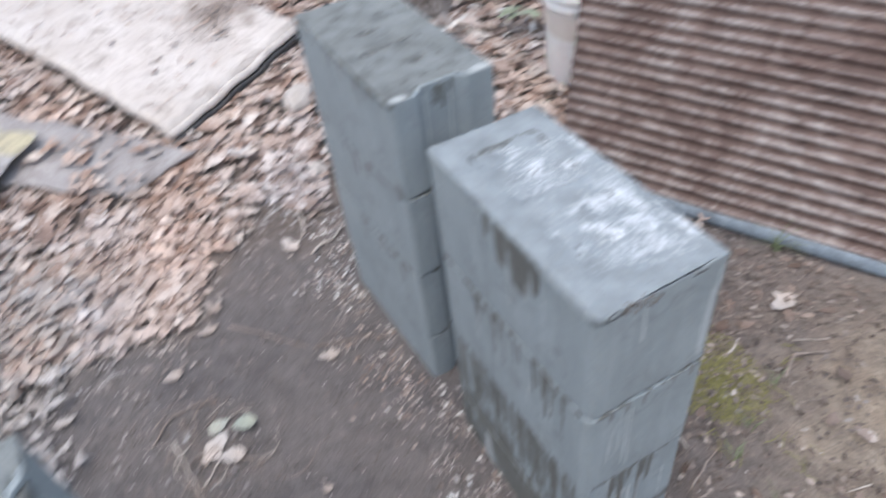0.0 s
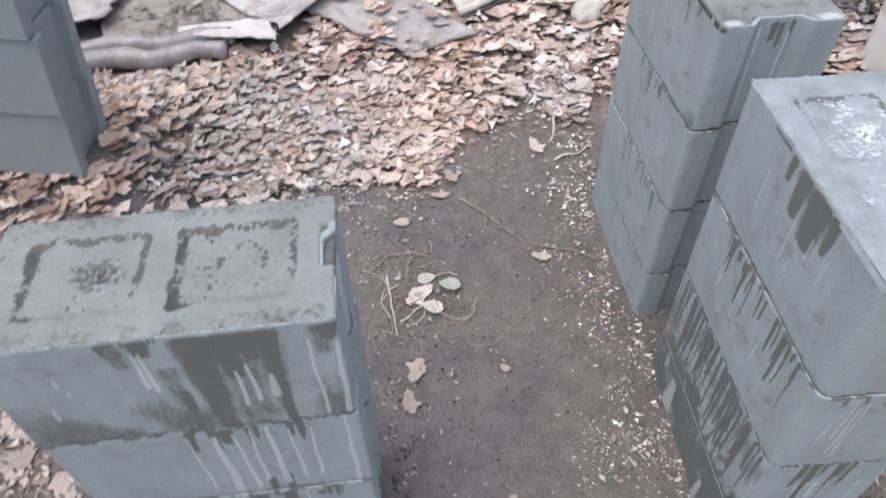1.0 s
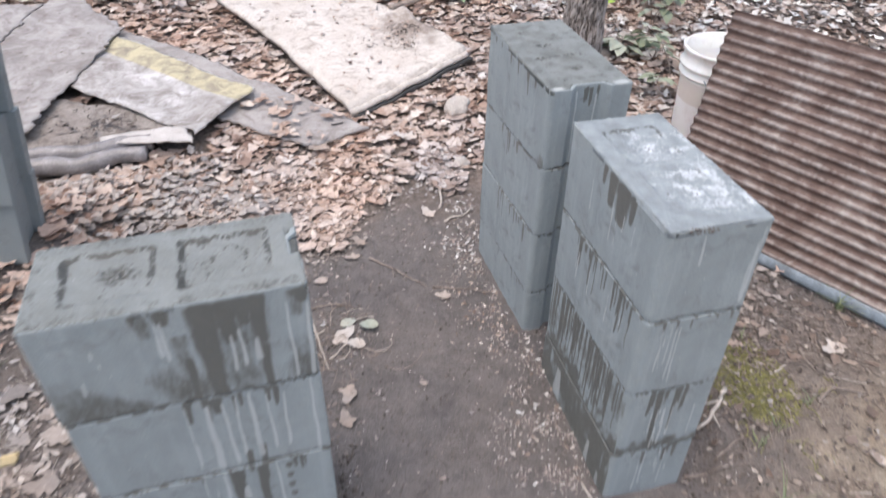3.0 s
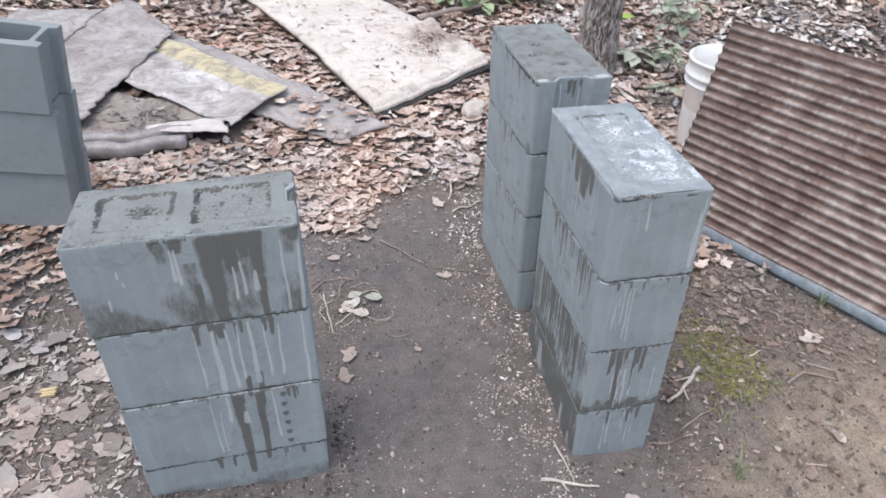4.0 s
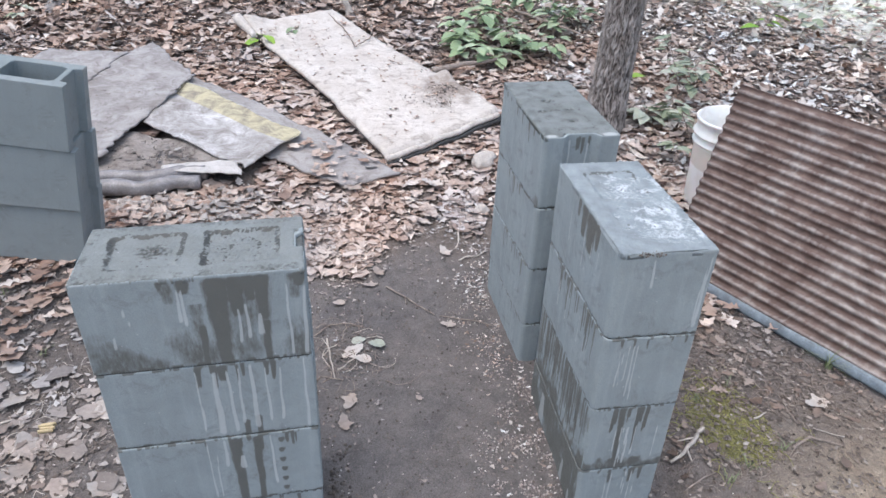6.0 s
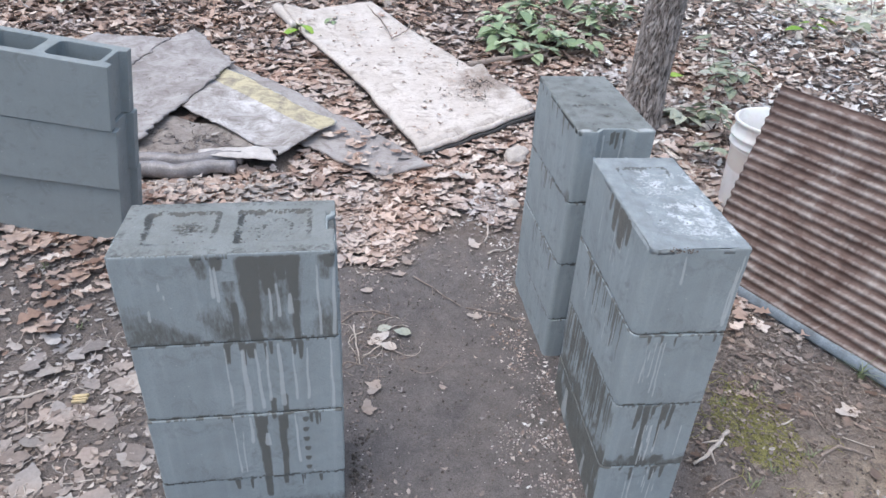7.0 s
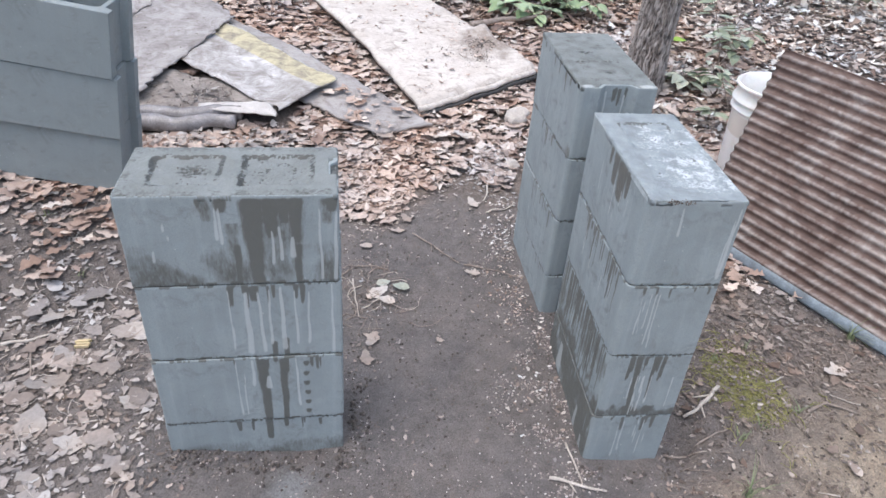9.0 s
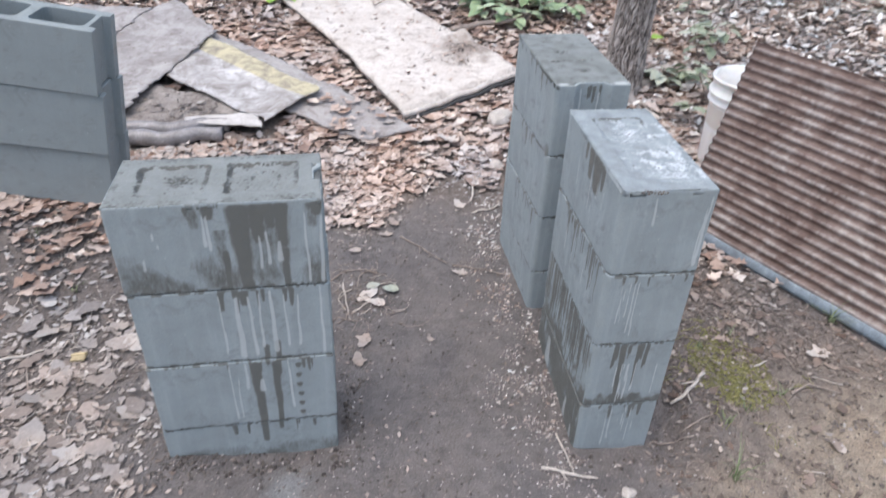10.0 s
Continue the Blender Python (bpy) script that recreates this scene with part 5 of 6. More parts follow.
small = [leaf_shape(4, 1.2, 0.2, 0.25, 0.15, 6), leaf_shape(3, 0.8, 0.1, -0.2, 0.2, 7), leaf_shape(4, 1.7, 0.3, 0.3, -0.15, 8)]


def lay(name, shapes, x, y, size, tilt, deep, mat, label):
    n = len(x)
    z = ground_z(x, y) + 0.002 + rng.uniform(0, 1, n) ** 1.4 * deep
    return scatter(name, shapes, x, y, z, rng.uniform(*size, n), rng.uniform(0, 6.283, n), rng.normal(0, tilt, n).clip(-0.8, 0.8), mat, label, "dead leaves")


def edge_wave(x, y):
    return 0.09 * np.sin(5.1 * x + 0.4) + 0.05 * np.sin(13 * x + 2) + 0.03 * np.sin(29 * x)


def band_weight(x, y):
    w = ease(1.03, 1.30, y + edge_wave(x, y) + 0.01 - 0.12 * ease(0.5, 0.9, x)) ** 1.2
    w = np.maximum(w, 0.85 * ease(0.02, -0.25, x) * ease(0.50, 0.92, y + 0.06 * np.sin(8 * x)))
    w = np.maximum(w, ease(1.18, 1.26, x) * ease(0.55, 1.0, y))
    return w


x, y = field(12000, (-1.5, 2.7, 0.45, 2.75), lambda a, b: band_weight(a, b))
lay("leaf_litter", big, x, y, (0.034, 0.098), 0.13, 0.014, LEAF_DRY, "thick dry brown oak leaf litter")
x, y = field(15000, (-1.7, 3.2, 0.45, 3.2), lambda a, b: band_weight(a, b))
lay("leaf_fragments", small + flat[3:], x, y, (0.010, 0.046), 0.14, 0.015, LEAF_DRY, "crumbled brown leaf pieces among the litter")
x, y = field(5200, (0.05, 1.0, 0.98, 1.5), lambda a, b: ease(1.07, 1.16, b + edge_wave(a, b) + 0.03 - 0.13 * ease(0.5, 0.9, a)) * ease(1.5, 1.25, b + 0.06 * np.sin(11 * a)) * (0.4 + 0.6 * ease(-0.25, 0.25, blotch(a, b, 7, 15))))
lay("pale_litter", flat + small, x, y, (0.014, 0.066), 0.09, 0.018, LEAF_PINK, "pale pinkish dry leaves along the edge of the bare dirt")
x, y = field(10500, (-0.75, 0.62, 0.25, 1.55), lambda a, b: ease(0.32, 0.05, a + 0.10 * np.sin(9 * b)) * ease(0.62, 0.85, b - 0.25 * (a < 0)) * ease(1.55, 1.42, b) * (1 - 0.5 * ease(-0.05, -0.25, a)) * (0.55 + 0.45 * ease(-0.2, 0.3, blotch(a, b, 9, 6))))
lay("pale_fragments", flat[1:] + small, x, y, (0.010, 0.055), 0.09, 0.034, LEAF_FADED, "pale grey broken leaves behind the pillar")
x, y = field(9800, (-1.6, 0.02, -1.1, 1.3), lambda a, b: 0.36 * ease(-1.05, -0.5, b + 0.15 * np.sin(7 * a)) * (0.35 + 0.65 * ease(-0.25, 0.25, blotch(a, b, 5, 2))) * ease(0.02, -0.22, a + 0.08 * np.sin(9 * b)) * (0.55 + 0.45 * np.sin(4 * a + 6 * b) ** 2))
lay("flattened_leaves", flat, x, y, (0.010, 0.046), 0.05, 0.005, LEAF_GREY, "flattened weathered grey-brown leaves trodden into dirt")
x, y = field(420, (-1.2, -0.02, -0.5, 0.75), lambda a, b: 0.6 * ease(-0.02, -0.12, a) * (0.3 + 0.7 * ease(-0.2, 0.25, blotch(a, b, 5, 19))))
lay("large_flat_leaves", flat[:3] + big[5:], x, y, (0.045, 0.095), 0.05, 0.008, LEAF_GREY, "large pale grey oak leaves trodden flat")
x, y = field(4300, (1.2, 3.0, -0.6, 0.95), lambda a, b: (0.07 + 0.8 * ease(0.05, 0.5, b - 0.3 * (a - 1.3))) * (0.5 + 0.5 * np.sin(5 * a + 7 * b) ** 2))
lay("scattered_leaves", flat + big[:3], x, y, (0.010, 0.052), 0.12, 0.007, LEAF_BROWN, "scattered broken brown leaves on sandy soil")
x, y = field(26000, (1.18, 2.9, -0.7, 0.95), lambda a, b: (0.25 + 0.7 * ease(-0.1, 0.3, b - 0.3 * (a - 1.3))) * (0.4 + 0.6 * ease(-0.3, 0.3, blotch(a, b, 6, 5))))
lay("leaf_mould", flat[3:] + small, x, y, (0.003, 0.022), 0.15, 0.005, LEAF_MOULD, "broken brown leaf mould over the soil")
x, y = field(9000, (-1.4, 0.02, -1.0, 1.2), lambda a, b: 0.75 * ease(-0.95, -0.4, b + 0.15 * np.sin(6 * a)) * ease(-1.4, -1.0, a + 0.1 * np.sin(5 * b)) * (0.4 + 0.6 * ease(-0.3, 0.3, blotch(a, b, 6, 8))))
lay("leaf_mould", flat[3:] + small, x, y, (0.005, 0.025), 0.15, 0.004, LEAF_MOULD, "broken brown leaf mould over the soil")
x, y = field(9000, (0.0, 1.0, 0.80, 1.42), lambda a, b: ease(0.90, 1.16, b + edge_wave(a, b) - 0.12 * ease(0.5, 0.9, a)) ** 1.5 * ease(1.42, 1.30, b) * (0.3 + 0.7 * ease(-0.2, 0.25, blotch(a, b, 12, 41))))
lay("leaf_dust", flat[3:] + small, x, y, (0.004, 0.022), 0.10, 0.004, LEAF_FADED, "pale leaf dust between the litter and the dirt")
x, y = field(3000, (-0.1, 1.35, -1.0, 1.15), lambda a, b: 0.10 + 0.45 * ease(0.85, 1.05, b) + 0.65 * ease(0.62, 0.42, a) * ease(-0.2, 0.0, b))
lay("leaf_crumbs", flat[3:] + small, x, y, (0.004, 0.020), 0.12, 0.002, LEAF_GREY, "small pale leaf crumbs on bare dirt")
x, y = field(21000, (-3.2, 2.2, 2.7, 6.8), lambda a, b: 0.9 + 0 * a)
lay("woodland_litter", big + small, x, y, (0.035, 0.095), 0.24, 0.026, LEAF_WOOD, "brown leaf litter across the wood floor")
# Brighter far litter: the open light is painted into its leaf colour.
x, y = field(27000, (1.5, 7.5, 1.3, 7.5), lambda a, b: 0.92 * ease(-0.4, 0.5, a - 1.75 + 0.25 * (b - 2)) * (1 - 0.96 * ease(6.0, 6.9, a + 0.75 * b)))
lay("bleached_litter", big + small, x, y, (0.028, 0.08), 0.30, 0.03, LEAF_PALE, "pale leaf litter with open sunlight painted into its colour")

x, y = field(4200, (-1.3, 0.0, -0.7, 0.85), lambda a, b: ease(0.0, -0.1, a) * ease(-0.7, -0.3, b + 0.1 * np.sin(8 * a)) * ease(-1.3, -0.9, a + 0.1 * np.sin(6 * b)) * (0.35 + 0.65 * ease(-0.25, 0.25, blotch(a, b, 8, 12))))
lay("broken_leaves", flat[3:] + small, x, y, (0.007, 0.034), 0.08, 0.006, LEAF_FADED, "small pale broken leaf pieces on trodden dirt")


def outer_weight(a, b):
    far_out = np.maximum.reduce([ease(-1.0, -1.7, a + 0.15 * np.sin(4 * b)), ease(4.8, 6.4, b), ease(2.5, 3.2, a) * ease(0.5, 1.2, b + 0.15 * np.sin(3 * a))])
    return far_out * ease(7.5, 4.0, np.hypot(a - 0.6, b - 2.0) + 0.5 * np.sin(2.3 * a + 1.7 * b))


x, y = field(42000, (-7, 8, -5, 9), outer_weight)
lay("outer_litter", big, x, y, (0.035, 0.085), 0.28, 0.02, LEAF_WOOD, "dry oak leaves thinning out round the yard")


# ---- grit, crumbs and pebbles ----
def pebble(seed):
    r = random.Random(seed)
    v, fc = [], []
    for i, (h, w) in enumerate(((0.0, 0.55), (0.35, 1.0), (0.75, 0.75), (1.0, 0.2))):
        for k in range(5):
            a = 2 * math.pi * (k + 0.3 * i) / 5
            q = w * r.uniform(0.75, 1.2) * 0.5
            v.append((q * math.cos(a), 0.8 * q * math.sin(a), 0.7 * h * r.uniform(0.85, 1.1)))
    for i in range(3):
        fc += [(5 * i + k, 5 * i + (k + 1) % 5, 5 * i + 5 + (k + 1) % 5, 5 * i + 5 + k) for k in range(5)]
    return np.array(v), np.array(fc)


stones = [pebble(s) for s in (1, 2, 3, 4)]


def grit(name, count, box, weight, size, mat, label):
    x, y = field(count, box, weight)
    n = len(x)
    sz = size[0] + (size[1] - size[0]) * rng.uniform(0, 1, n) ** 2.5
    return scatter(name, stones, x, y, ground_z(x, y) - 0.001, sz, rng.uniform(0, 6.283, n), rng.normal(0, 0.1, n), mat, label, "gravel")


grit("wall_gravel", 36000, (0.55, 1.02, -0.5, 1.05), lambda a, b: ease(0.72, 0.95, a + 0.05 * np.sin(11 * b)) ** 2.0 * (0.14 + 0.86 * ease(-0.10, 0.30, blotch(a, b, 13, 3))), (0.0015, 0.0085), PEBBLE, "pale crushed gravel along the pillar foot")
grit("loose_gravel", 20000, (-0.4, 1.6, -1.0, 1.1), lambda a, b: 0.20 + 0.6 * ease(0.1, -0.15, b) + 0.25 * ease(0.62, 0.45, a), (0.0014, 0.0065), PEBBLE, "loose pale pebbles on the dirt")
grit("dirt_crumbs", 24000, (-1.1, 2.3, -1.0, 1.1), lambda a, b: 0.62 + 0.33 * ease(0.0, -0.1, a) + 0.3 * ease(0.65, 0.45, a), (0.002, 0.009), CRUMB, "dark crumbs of soil on the ground")


x, y = field(2200, (0.74, 0.985, 0.0, 1.16), lambda a, b: ease(0.78, 0.93, a + 0.04 * np.sin(15 * b)) * (0.3 + 0.7 * ease(0.45, 0.75, b)) * (0.25 + 0.75 * ease(-0.1, 0.3, blotch(a, b, 16, 23))))
lay("pale_chips", flat[3:] + small, x, y, (0.004, 0.019), 0.15, 0.006, LEAF_PALE, "bleached leaf chips at the pillar foot")


def foot_weight(a, b):
    left = ease(0.075, 0.02, np.abs(b + 0.035 - 0.05 * a)) * ease(-0.06, 0.0, a) * ease(0.46, 0.40, a)
    side = ease(0.05, 0.015, np.abs(a - 0.425)) * ease(-0.06, 0.0, b) * ease(0.26, 0.2, b)
    right = ease(0.07, 0.02, np.abs(b + 0.035)) * ease(0.94, 0.99, a) * ease(1.27, 1.2, a)
    return np.maximum.reduce([left, side, 0.5 * right]) * (0.45 + 0.55 * ease(-0.2, 0.3, blotch(a, b, 20, 31)))


grit("foot_soil", 9000, (-0.1, 1.3, -0.16, 0.28), foot_weight, (0.003, 0.014), CRUMB, "loose damp soil crumbs heaped along the pillar feet")
grit("foot_pebbles", 2500, (-0.1, 1.3, -0.22, 0.28), lambda a, b: 0.6 * foot_weight(a, b + 0.03), (0.002, 0.007), PEBBLE, "pale grit along the pillar feet")


# ---- single leaves that stand out ----
def one_leaf(x, y, size, yaw, tilt, mat, label, shape, rise=0.0):
    sv, sf = shape
    verts = sv * size
    me = mesh_of("dead_leaf", verts.tolist(), sf.tolist(), mat)
    z = float(ground_z(x, y)) + 0.006 + rise
    ob = part("dead_leaf", me, m=pose(x, y, z, tilt, tilt * 0.6, yaw))
    return tagged(ob, label, "leaf", "single leaves on the ground")


oak = leaf_shape(16, 2.4, 0.20, 0.10, 0.08, 21, 0.28)
oval = leaf_shape(10, 1.0, 0.0, 0.12, 0.06, 22, 0.06)
one_leaf(0.489, 0.655, 0.048, -80, 6, FALLEN_GREEN, "pale green oval leaf lying on damp dirt", oval)
one_leaf(0.545, 0.625, 0.056, 80, 4, FALLEN_GREEN, "dull green oval leaf lying on damp dirt", oval, 0.004)
one_leaf(0.471, 0.603, 0.080, -55, 8, LEAF_ONE, "pale dry oak leaf among small twigs", oak)
one_leaf(0.500, 0.560, 0.055, 70, 5, LEAF_ONE, "pale dry leaf among small twigs", oval)
for lx, ly, ls, la in ((0.823, 1.120, 0.07, 20), (0.816, 1.519, 0.10, 60), (0.534, 0.945, 0.055, 100), (0.566, 1.010, 0.06, 30), (0.426, 0.840, 0.045, 95), (0.444, 0.309, 0.06, 10), (0.459, 0.385, 0.07, 160),
                       (0.782, 0.703, 0.055, 80), (0.655, 0.382, 0.024, 40), (0.145, 1.007, 0.07, 15), (0.350, 1.026, 0.06, 75), (0.182, 1.250, 0.11, 5), (0.473, 1.522, 0.12, 40), (0.571, 1.643, 0.08, 130)):
    one_leaf(lx, ly, ls, la, pick.uniform(2, 9), LEAF_ONE, "pale curled dry oak leaf lying on dirt", oak if ls > 0.05 else oval, 0.02 if ly > 1.15 else 0.0)
for lx, ly, ls, la in ((-0.369, 0.299, 0.10, 30), (-0.380, 0.220, 0.11, 110), (-0.150, 0.145, 0.07, 60), (-0.361, 0.083, 0.12, 10), (-0.241, 0.013, 0.09, 80), (-0.448, 0.475, 0.12, 140), (-0.223, 0.429, 0.08, 20), (-0.301, -0.088, 0.08, 50)):
    one_leaf(lx, ly, ls, la, pick.uniform(1, 6), LEAF_FLAT, "large flattened pale oak leaf on trodden ground", pick.choice(flat[:3]))
one_leaf(1.822, 0.264, 0.085, 100, 5, LEAF_ONE, "pale oak leaf with deep lobes on sandy soil", oak)
one_leaf(1.677, -0.083, 0.04, 15, 5, LEAF_ONE, "pale narrow dry leaf on sandy soil", oval)


# ---- twigs and sticks ----
def twig(points, r, mat=TWIG, label="thin dry grey twig lying on the dirt", rise=0.004, forks=0):
    fine = []
    pts = [Vector((x, y, 0)) for x, y in points]
    for a, b in zip(pts, pts[1:]):
        n = max(3, int((b - a).length / 0.012))
        fine += [a.lerp(b, k / n) for k in range(n)]
    fine.append(pts[-1])
    out = []
    for i, p in enumerate(fine):
        w = noise.noise((p.x * 22, p.y * 22, r * 900)) * 0.006
        out.append((p.x + w, p.y - w, float(ground_z(p.x, p.y)) + r + rise + 0.004 * noise.noise((p.x * 15, p.y * 15, 8))))
    radii = [r * (1.1 - 0.55 * i / len(out)) * (1 + 0.25 * noise.noise((i * 0.7, r * 1000, 0))) for i in range(len(out))]
    th = holder("twig", pose(0, 0, 0), label, "twig", "twigs on the ground")
    v, f = tube(out, radii, 7)
    part("stem", mesh_of("stem", v, f, mat), th)
    for k in range(forks):
        i = int(len(out) * (0.35 + 0.3 * k))
        a = Vector(out[i])
        d = (Vector(out[min(i + 2, len(out) - 1)]) - a).normalized()
        side = Vector((-d.y, d.x, 0.25)) * (1 if k % 2 else -1)
        q = [a + (d * 0.7 + side * 0.7) * 0.012 * s for s in range(5)]
        v, f = tube(q, [0.6 * r * (1 - 0.15 * s) for s in range(5)], 6)
        part("side_shoot", mesh_of("side_shoot", v, f, mat), th)
    return th


twig([(0.590, 0.929), (0.661, 0.864), (0.744, 0.759)], 0.0028, forks=1)
twig([(0.759, 0.751), (0.852, 0.727), (0.932, 0.684)], 0.0026)
twig([(0.871, 1.054), (0.898, 1.069), (0.943, 1.078), (0.982, 1.119)], 0.0035, PALE_TWIG, "crooked pale twig by the pillar foot")
twig([(0.910, 1.275), (0.868, 1.122)], 0.0045, PALE_TWIG, "straight peeled white stick leaning on leaves", 0.012)
twig([(0.348, 0.678), (0.400, 0.734), (0.465, 0.740), (0.512, 0.714)], 0.0025)
twig([(0.423, 0.526), (0.484, 0.575)], 0.003, PALE_TWIG, "short pale twig beside fallen leaves")
twig([(0.393, 0.661), (0.404, 0.580), (0.416, 0.487)], 0.0028, PALE_TWIG, "curved pale rootlet beside fallen leaves")
twig([(0.373, 0.504), (0.441, 0.474)], 0.002)
twig([(0.894, -0.086), (0.956, -0.104), (1.028, -0.119)], 0.0045, PALE_TWIG, "forked pale stick in front of the pillar", 0.004, 1)
twig([(0.957, 0.021), (0.969, -0.043), (0.971, -0.104)], 0.0028, PALE_TWIG, "thin pale twig in front of the pillar")
twig([(1.420, 0.182), (1.349, 0.117), (1.297, 0.089)], 0.0065, PALE_TWIG, "thick weathered stick beside the pillar", 0.012, 2)
twig([(1.215, -0.004), (1.278, 0.001), (1.321, -0.015)], 0.003)
twig([(1.213, 0.052), (1.237, 0.112), (1.221, 0.172)], 0.0025)
twig([(1.646, 0.100), (1.717, 0.138), (1.792, 0.100)], 0.0045, TWIG, "crooked grey twig on sandy soil")
twig([(1.594, 0.213), (1.647, 0.232)], 0.003, PALE_TWIG, "short pale twig on sandy soil")
twig([(-0.551, 0.347), (-0.493, 0.369), (-0.438, 0.397)], 0.005, PALE_TWIG, "pale stick lying on flattened leaves")
twig([(-0.480, 0.362), (-0.411, 0.200)], 0.003)
twig([(1.757, 1.893), (1.830, 1.719), (1.862, 1.509)], 0.011, PALE_TWIG, "pale surface root running from the oak", 0.0)
twig([(1.854, 2.063), (1.991, 2.215), (2.139, 2.385)], 0.009, TWIG, "brown surface root beside the oak", 0.02)
twig([(0.932, 2.528), (1.063, 2.581), (1.180, 2.622), (1.308, 2.667)], 0.016, TWIG, "grey root lying across the carpet edge", 0.045)
twig([(1.549, 3.354), (1.787, 3.032), (1.915, 2.856)], 0.009, TWIG, "bare fallen branch in the litter", 0.10, 2)
twig([(0.361, 3.461), (0.460, 3.170), (0.523, 2.870), (0.611, 3.022), (0.630, 3.220), (0.578, 3.407)], 0.0045, TWIG, "bent dry vine lying over the carpet", 0.060)
for k in range(15):
    bx, by, an, ln = 0.47 + 0.10 * math.sin(2.4 * k), 0.60 + 0.13 * math.sin(1.7 * k + 0.6), 1.9 * k, 0.04 + 0.035 * math.sin(2.9 * k) ** 2
    twig([(bx + ln * q * math.cos(an + 0.9 * q), by + ln * q * math.sin(an + 0.9 * q)) for q in (0.0, 0.5, 1.0, 1.5)], 0.0011 + 0.0004 * (k % 3), (TWIG, PALE_TWIG)[k % 2], "fine curled rootlet lying on the dirt", 0.003)
for _ in range(46):
    bx, by = pick.uniform(-0.9, 3.6), pick.uniform(1.1, 5.0)
    if 0.4 < bx < 1.3 and 1.6 < by < 3.6 and bool(in_quad(np.array([bx]), np.array([by]), COVERED[0])[0]):
        continue
    an, ln = pick.uniform(0, 6.28), pick.uniform(0.06, 0.30)
    twig([(bx, by), (bx + 0.5 * ln * math.cos(an), by + 0.5 * ln * math.sin(an)), (bx + ln * math.cos(an + 0.25), by + ln * math.sin(an + 0.25))], pick.uniform(0.0015, 0.004), pick.choice((TWIG, PALE_TWIG)), "thin dry twig lying in the leaf litter", 0.022)
for _ in range(34):
    bx, by = pick.choice(((pick.uniform(-0.7, -0.05), pick.uniform(-0.4, 0.7)), (pick.uniform(1.25, 2.2), pick.uniform(-0.3, 0.7))))
    an, ln = pick.uniform(0, 6.28), pick.uniform(0.03, 0.12)
    twig([(bx, by), (bx + ln * math.cos(an), by + ln * math.sin(an))], pick.uniform(0.001, 0.0022), pick.choice((TWIG, PALE_TWIG)), "small broken twig on the ground")


def snag(x, y, high):
    z = float(ground_z(x, y)) - 0.02
    steps = [k / 8 for k in range(9)]
    pts = [(x - 0.35 * high * t * t, y + 0.05 * high * t, z + high * t) for t in steps]
    v, f = tube(pts, [0.026 * (1.15 - 0.55 * t) * (1 + 0.18 * math.sin(9 * t)) for t in steps], 10)
    tagged(part("snag", mesh_of("snag", v, f, PALE_TWIG)), "short bleached broken stub standing in leaves", "stub")


snag(0.50, 3.60, 0.13)


# ---- stones, moss, chip ----
def rock(x, y, size, label, mat=STONE, seed=1.0, rise=0.0):
    bm = bmesh.new()
    bmesh.ops.create_icosphere(bm, subdivisions=4, radius=0.5)
    for v in bm.verts:
        d = 1 + 0.35 * noise.noise(v.co * 2.2 + Vector((seed, 0, 0))) + 0.10 * noise.noise(v.co * 7 + Vector((0, seed, 0)))
        v.co = Vector((v.co.x * size[0], v.co.y * size[1], v.co.z * size[2])) * d
    me = bpy.data.meshes.new("stone")
    bm.to_mesh(me)
    bm.free()
    me.materials.append(mat)
    me.polygons.foreach_set("use_smooth", np.ones(len(me.polygons), bool))
    ob = part("stone", me, m=pose(x, y, float(ground_z(x, y)) + size[2] * 0.28 + rise, 0, 0, pick.uniform(0, 90)))
    return tagged(ob, label, "stone", "stones on the ground")


rock(1.074, 1.709, (0.15, 0.10, 0.07), "pale flat stone among dead leaves", seed=4.0)
rock(1.936, 2.087, (0.09, 0.08, 0.07), "pale rounded stone at the foot of the oak", seed=7.0)
rock(1.092, -0.167, (0.035, 0.028, 0.02), "small white stone on bare dirt", seed=9.0)
rock(1.004, 1.356, (0.07, 0.06, 0.04), "small pale stone by the pillar", seed=12.0)


def moss_patch(x, y, rx, ry):
    n = 17000
    a, r = rng.uniform(0, 6.283, n), rng.uniform(0, 1, n) ** 0.6
    px, py = x + rx * r * np.cos(a), y + ry * r * np.sin(a)
    keep = rng.uniform(0, 1, n) < 1.30 - r ** 1.8 + 0.7 * blotch(px, py, 28, 4)
    px, py = px[keep], py[keep]
    k = len(px)
    return scatter("moss", stones, px, py, ground_z(px, py) - 0.001, rng.uniform(0.0015, 0.0048, k), rng.uniform(0, 6.283, k), rng.normal(0, 0.1, k), MOSS, "yellow-green moss cushion on the soil", "moss")


moss_patch(1.523, 0.213, 0.115, 0.165)


def chip(x, y):
    bm = bmesh.new()
    for k in range(4):
        r = bmesh.ops.create_cube(bm, size=1.0)
        for v in r["verts"]:
            v.co = Vector((v.co.x * 0.036 + 0.004 * (k % 2), v.co.y * 0.006 + 0.007 * k, v.co.z * 0.010 + 0.002 * (k % 3)))
    bmesh.ops.bevel(bm, geom=list(bm.edges), offset=0.0012, segments=1, affect="EDGES")
    me = bpy.data.meshes.new("wood_chip")
    bm.to_mesh(me)
    bm.free()
    me.materials.append(WOODCHIP)
    tagged(part("wood_chip", me, m=pose(x, y, float(ground_z(x, y)) + 0.012, 4, 3, 8)), "split yellow wood chip lying on leaves", "wood chip")


chip(-0.337, 0.342)


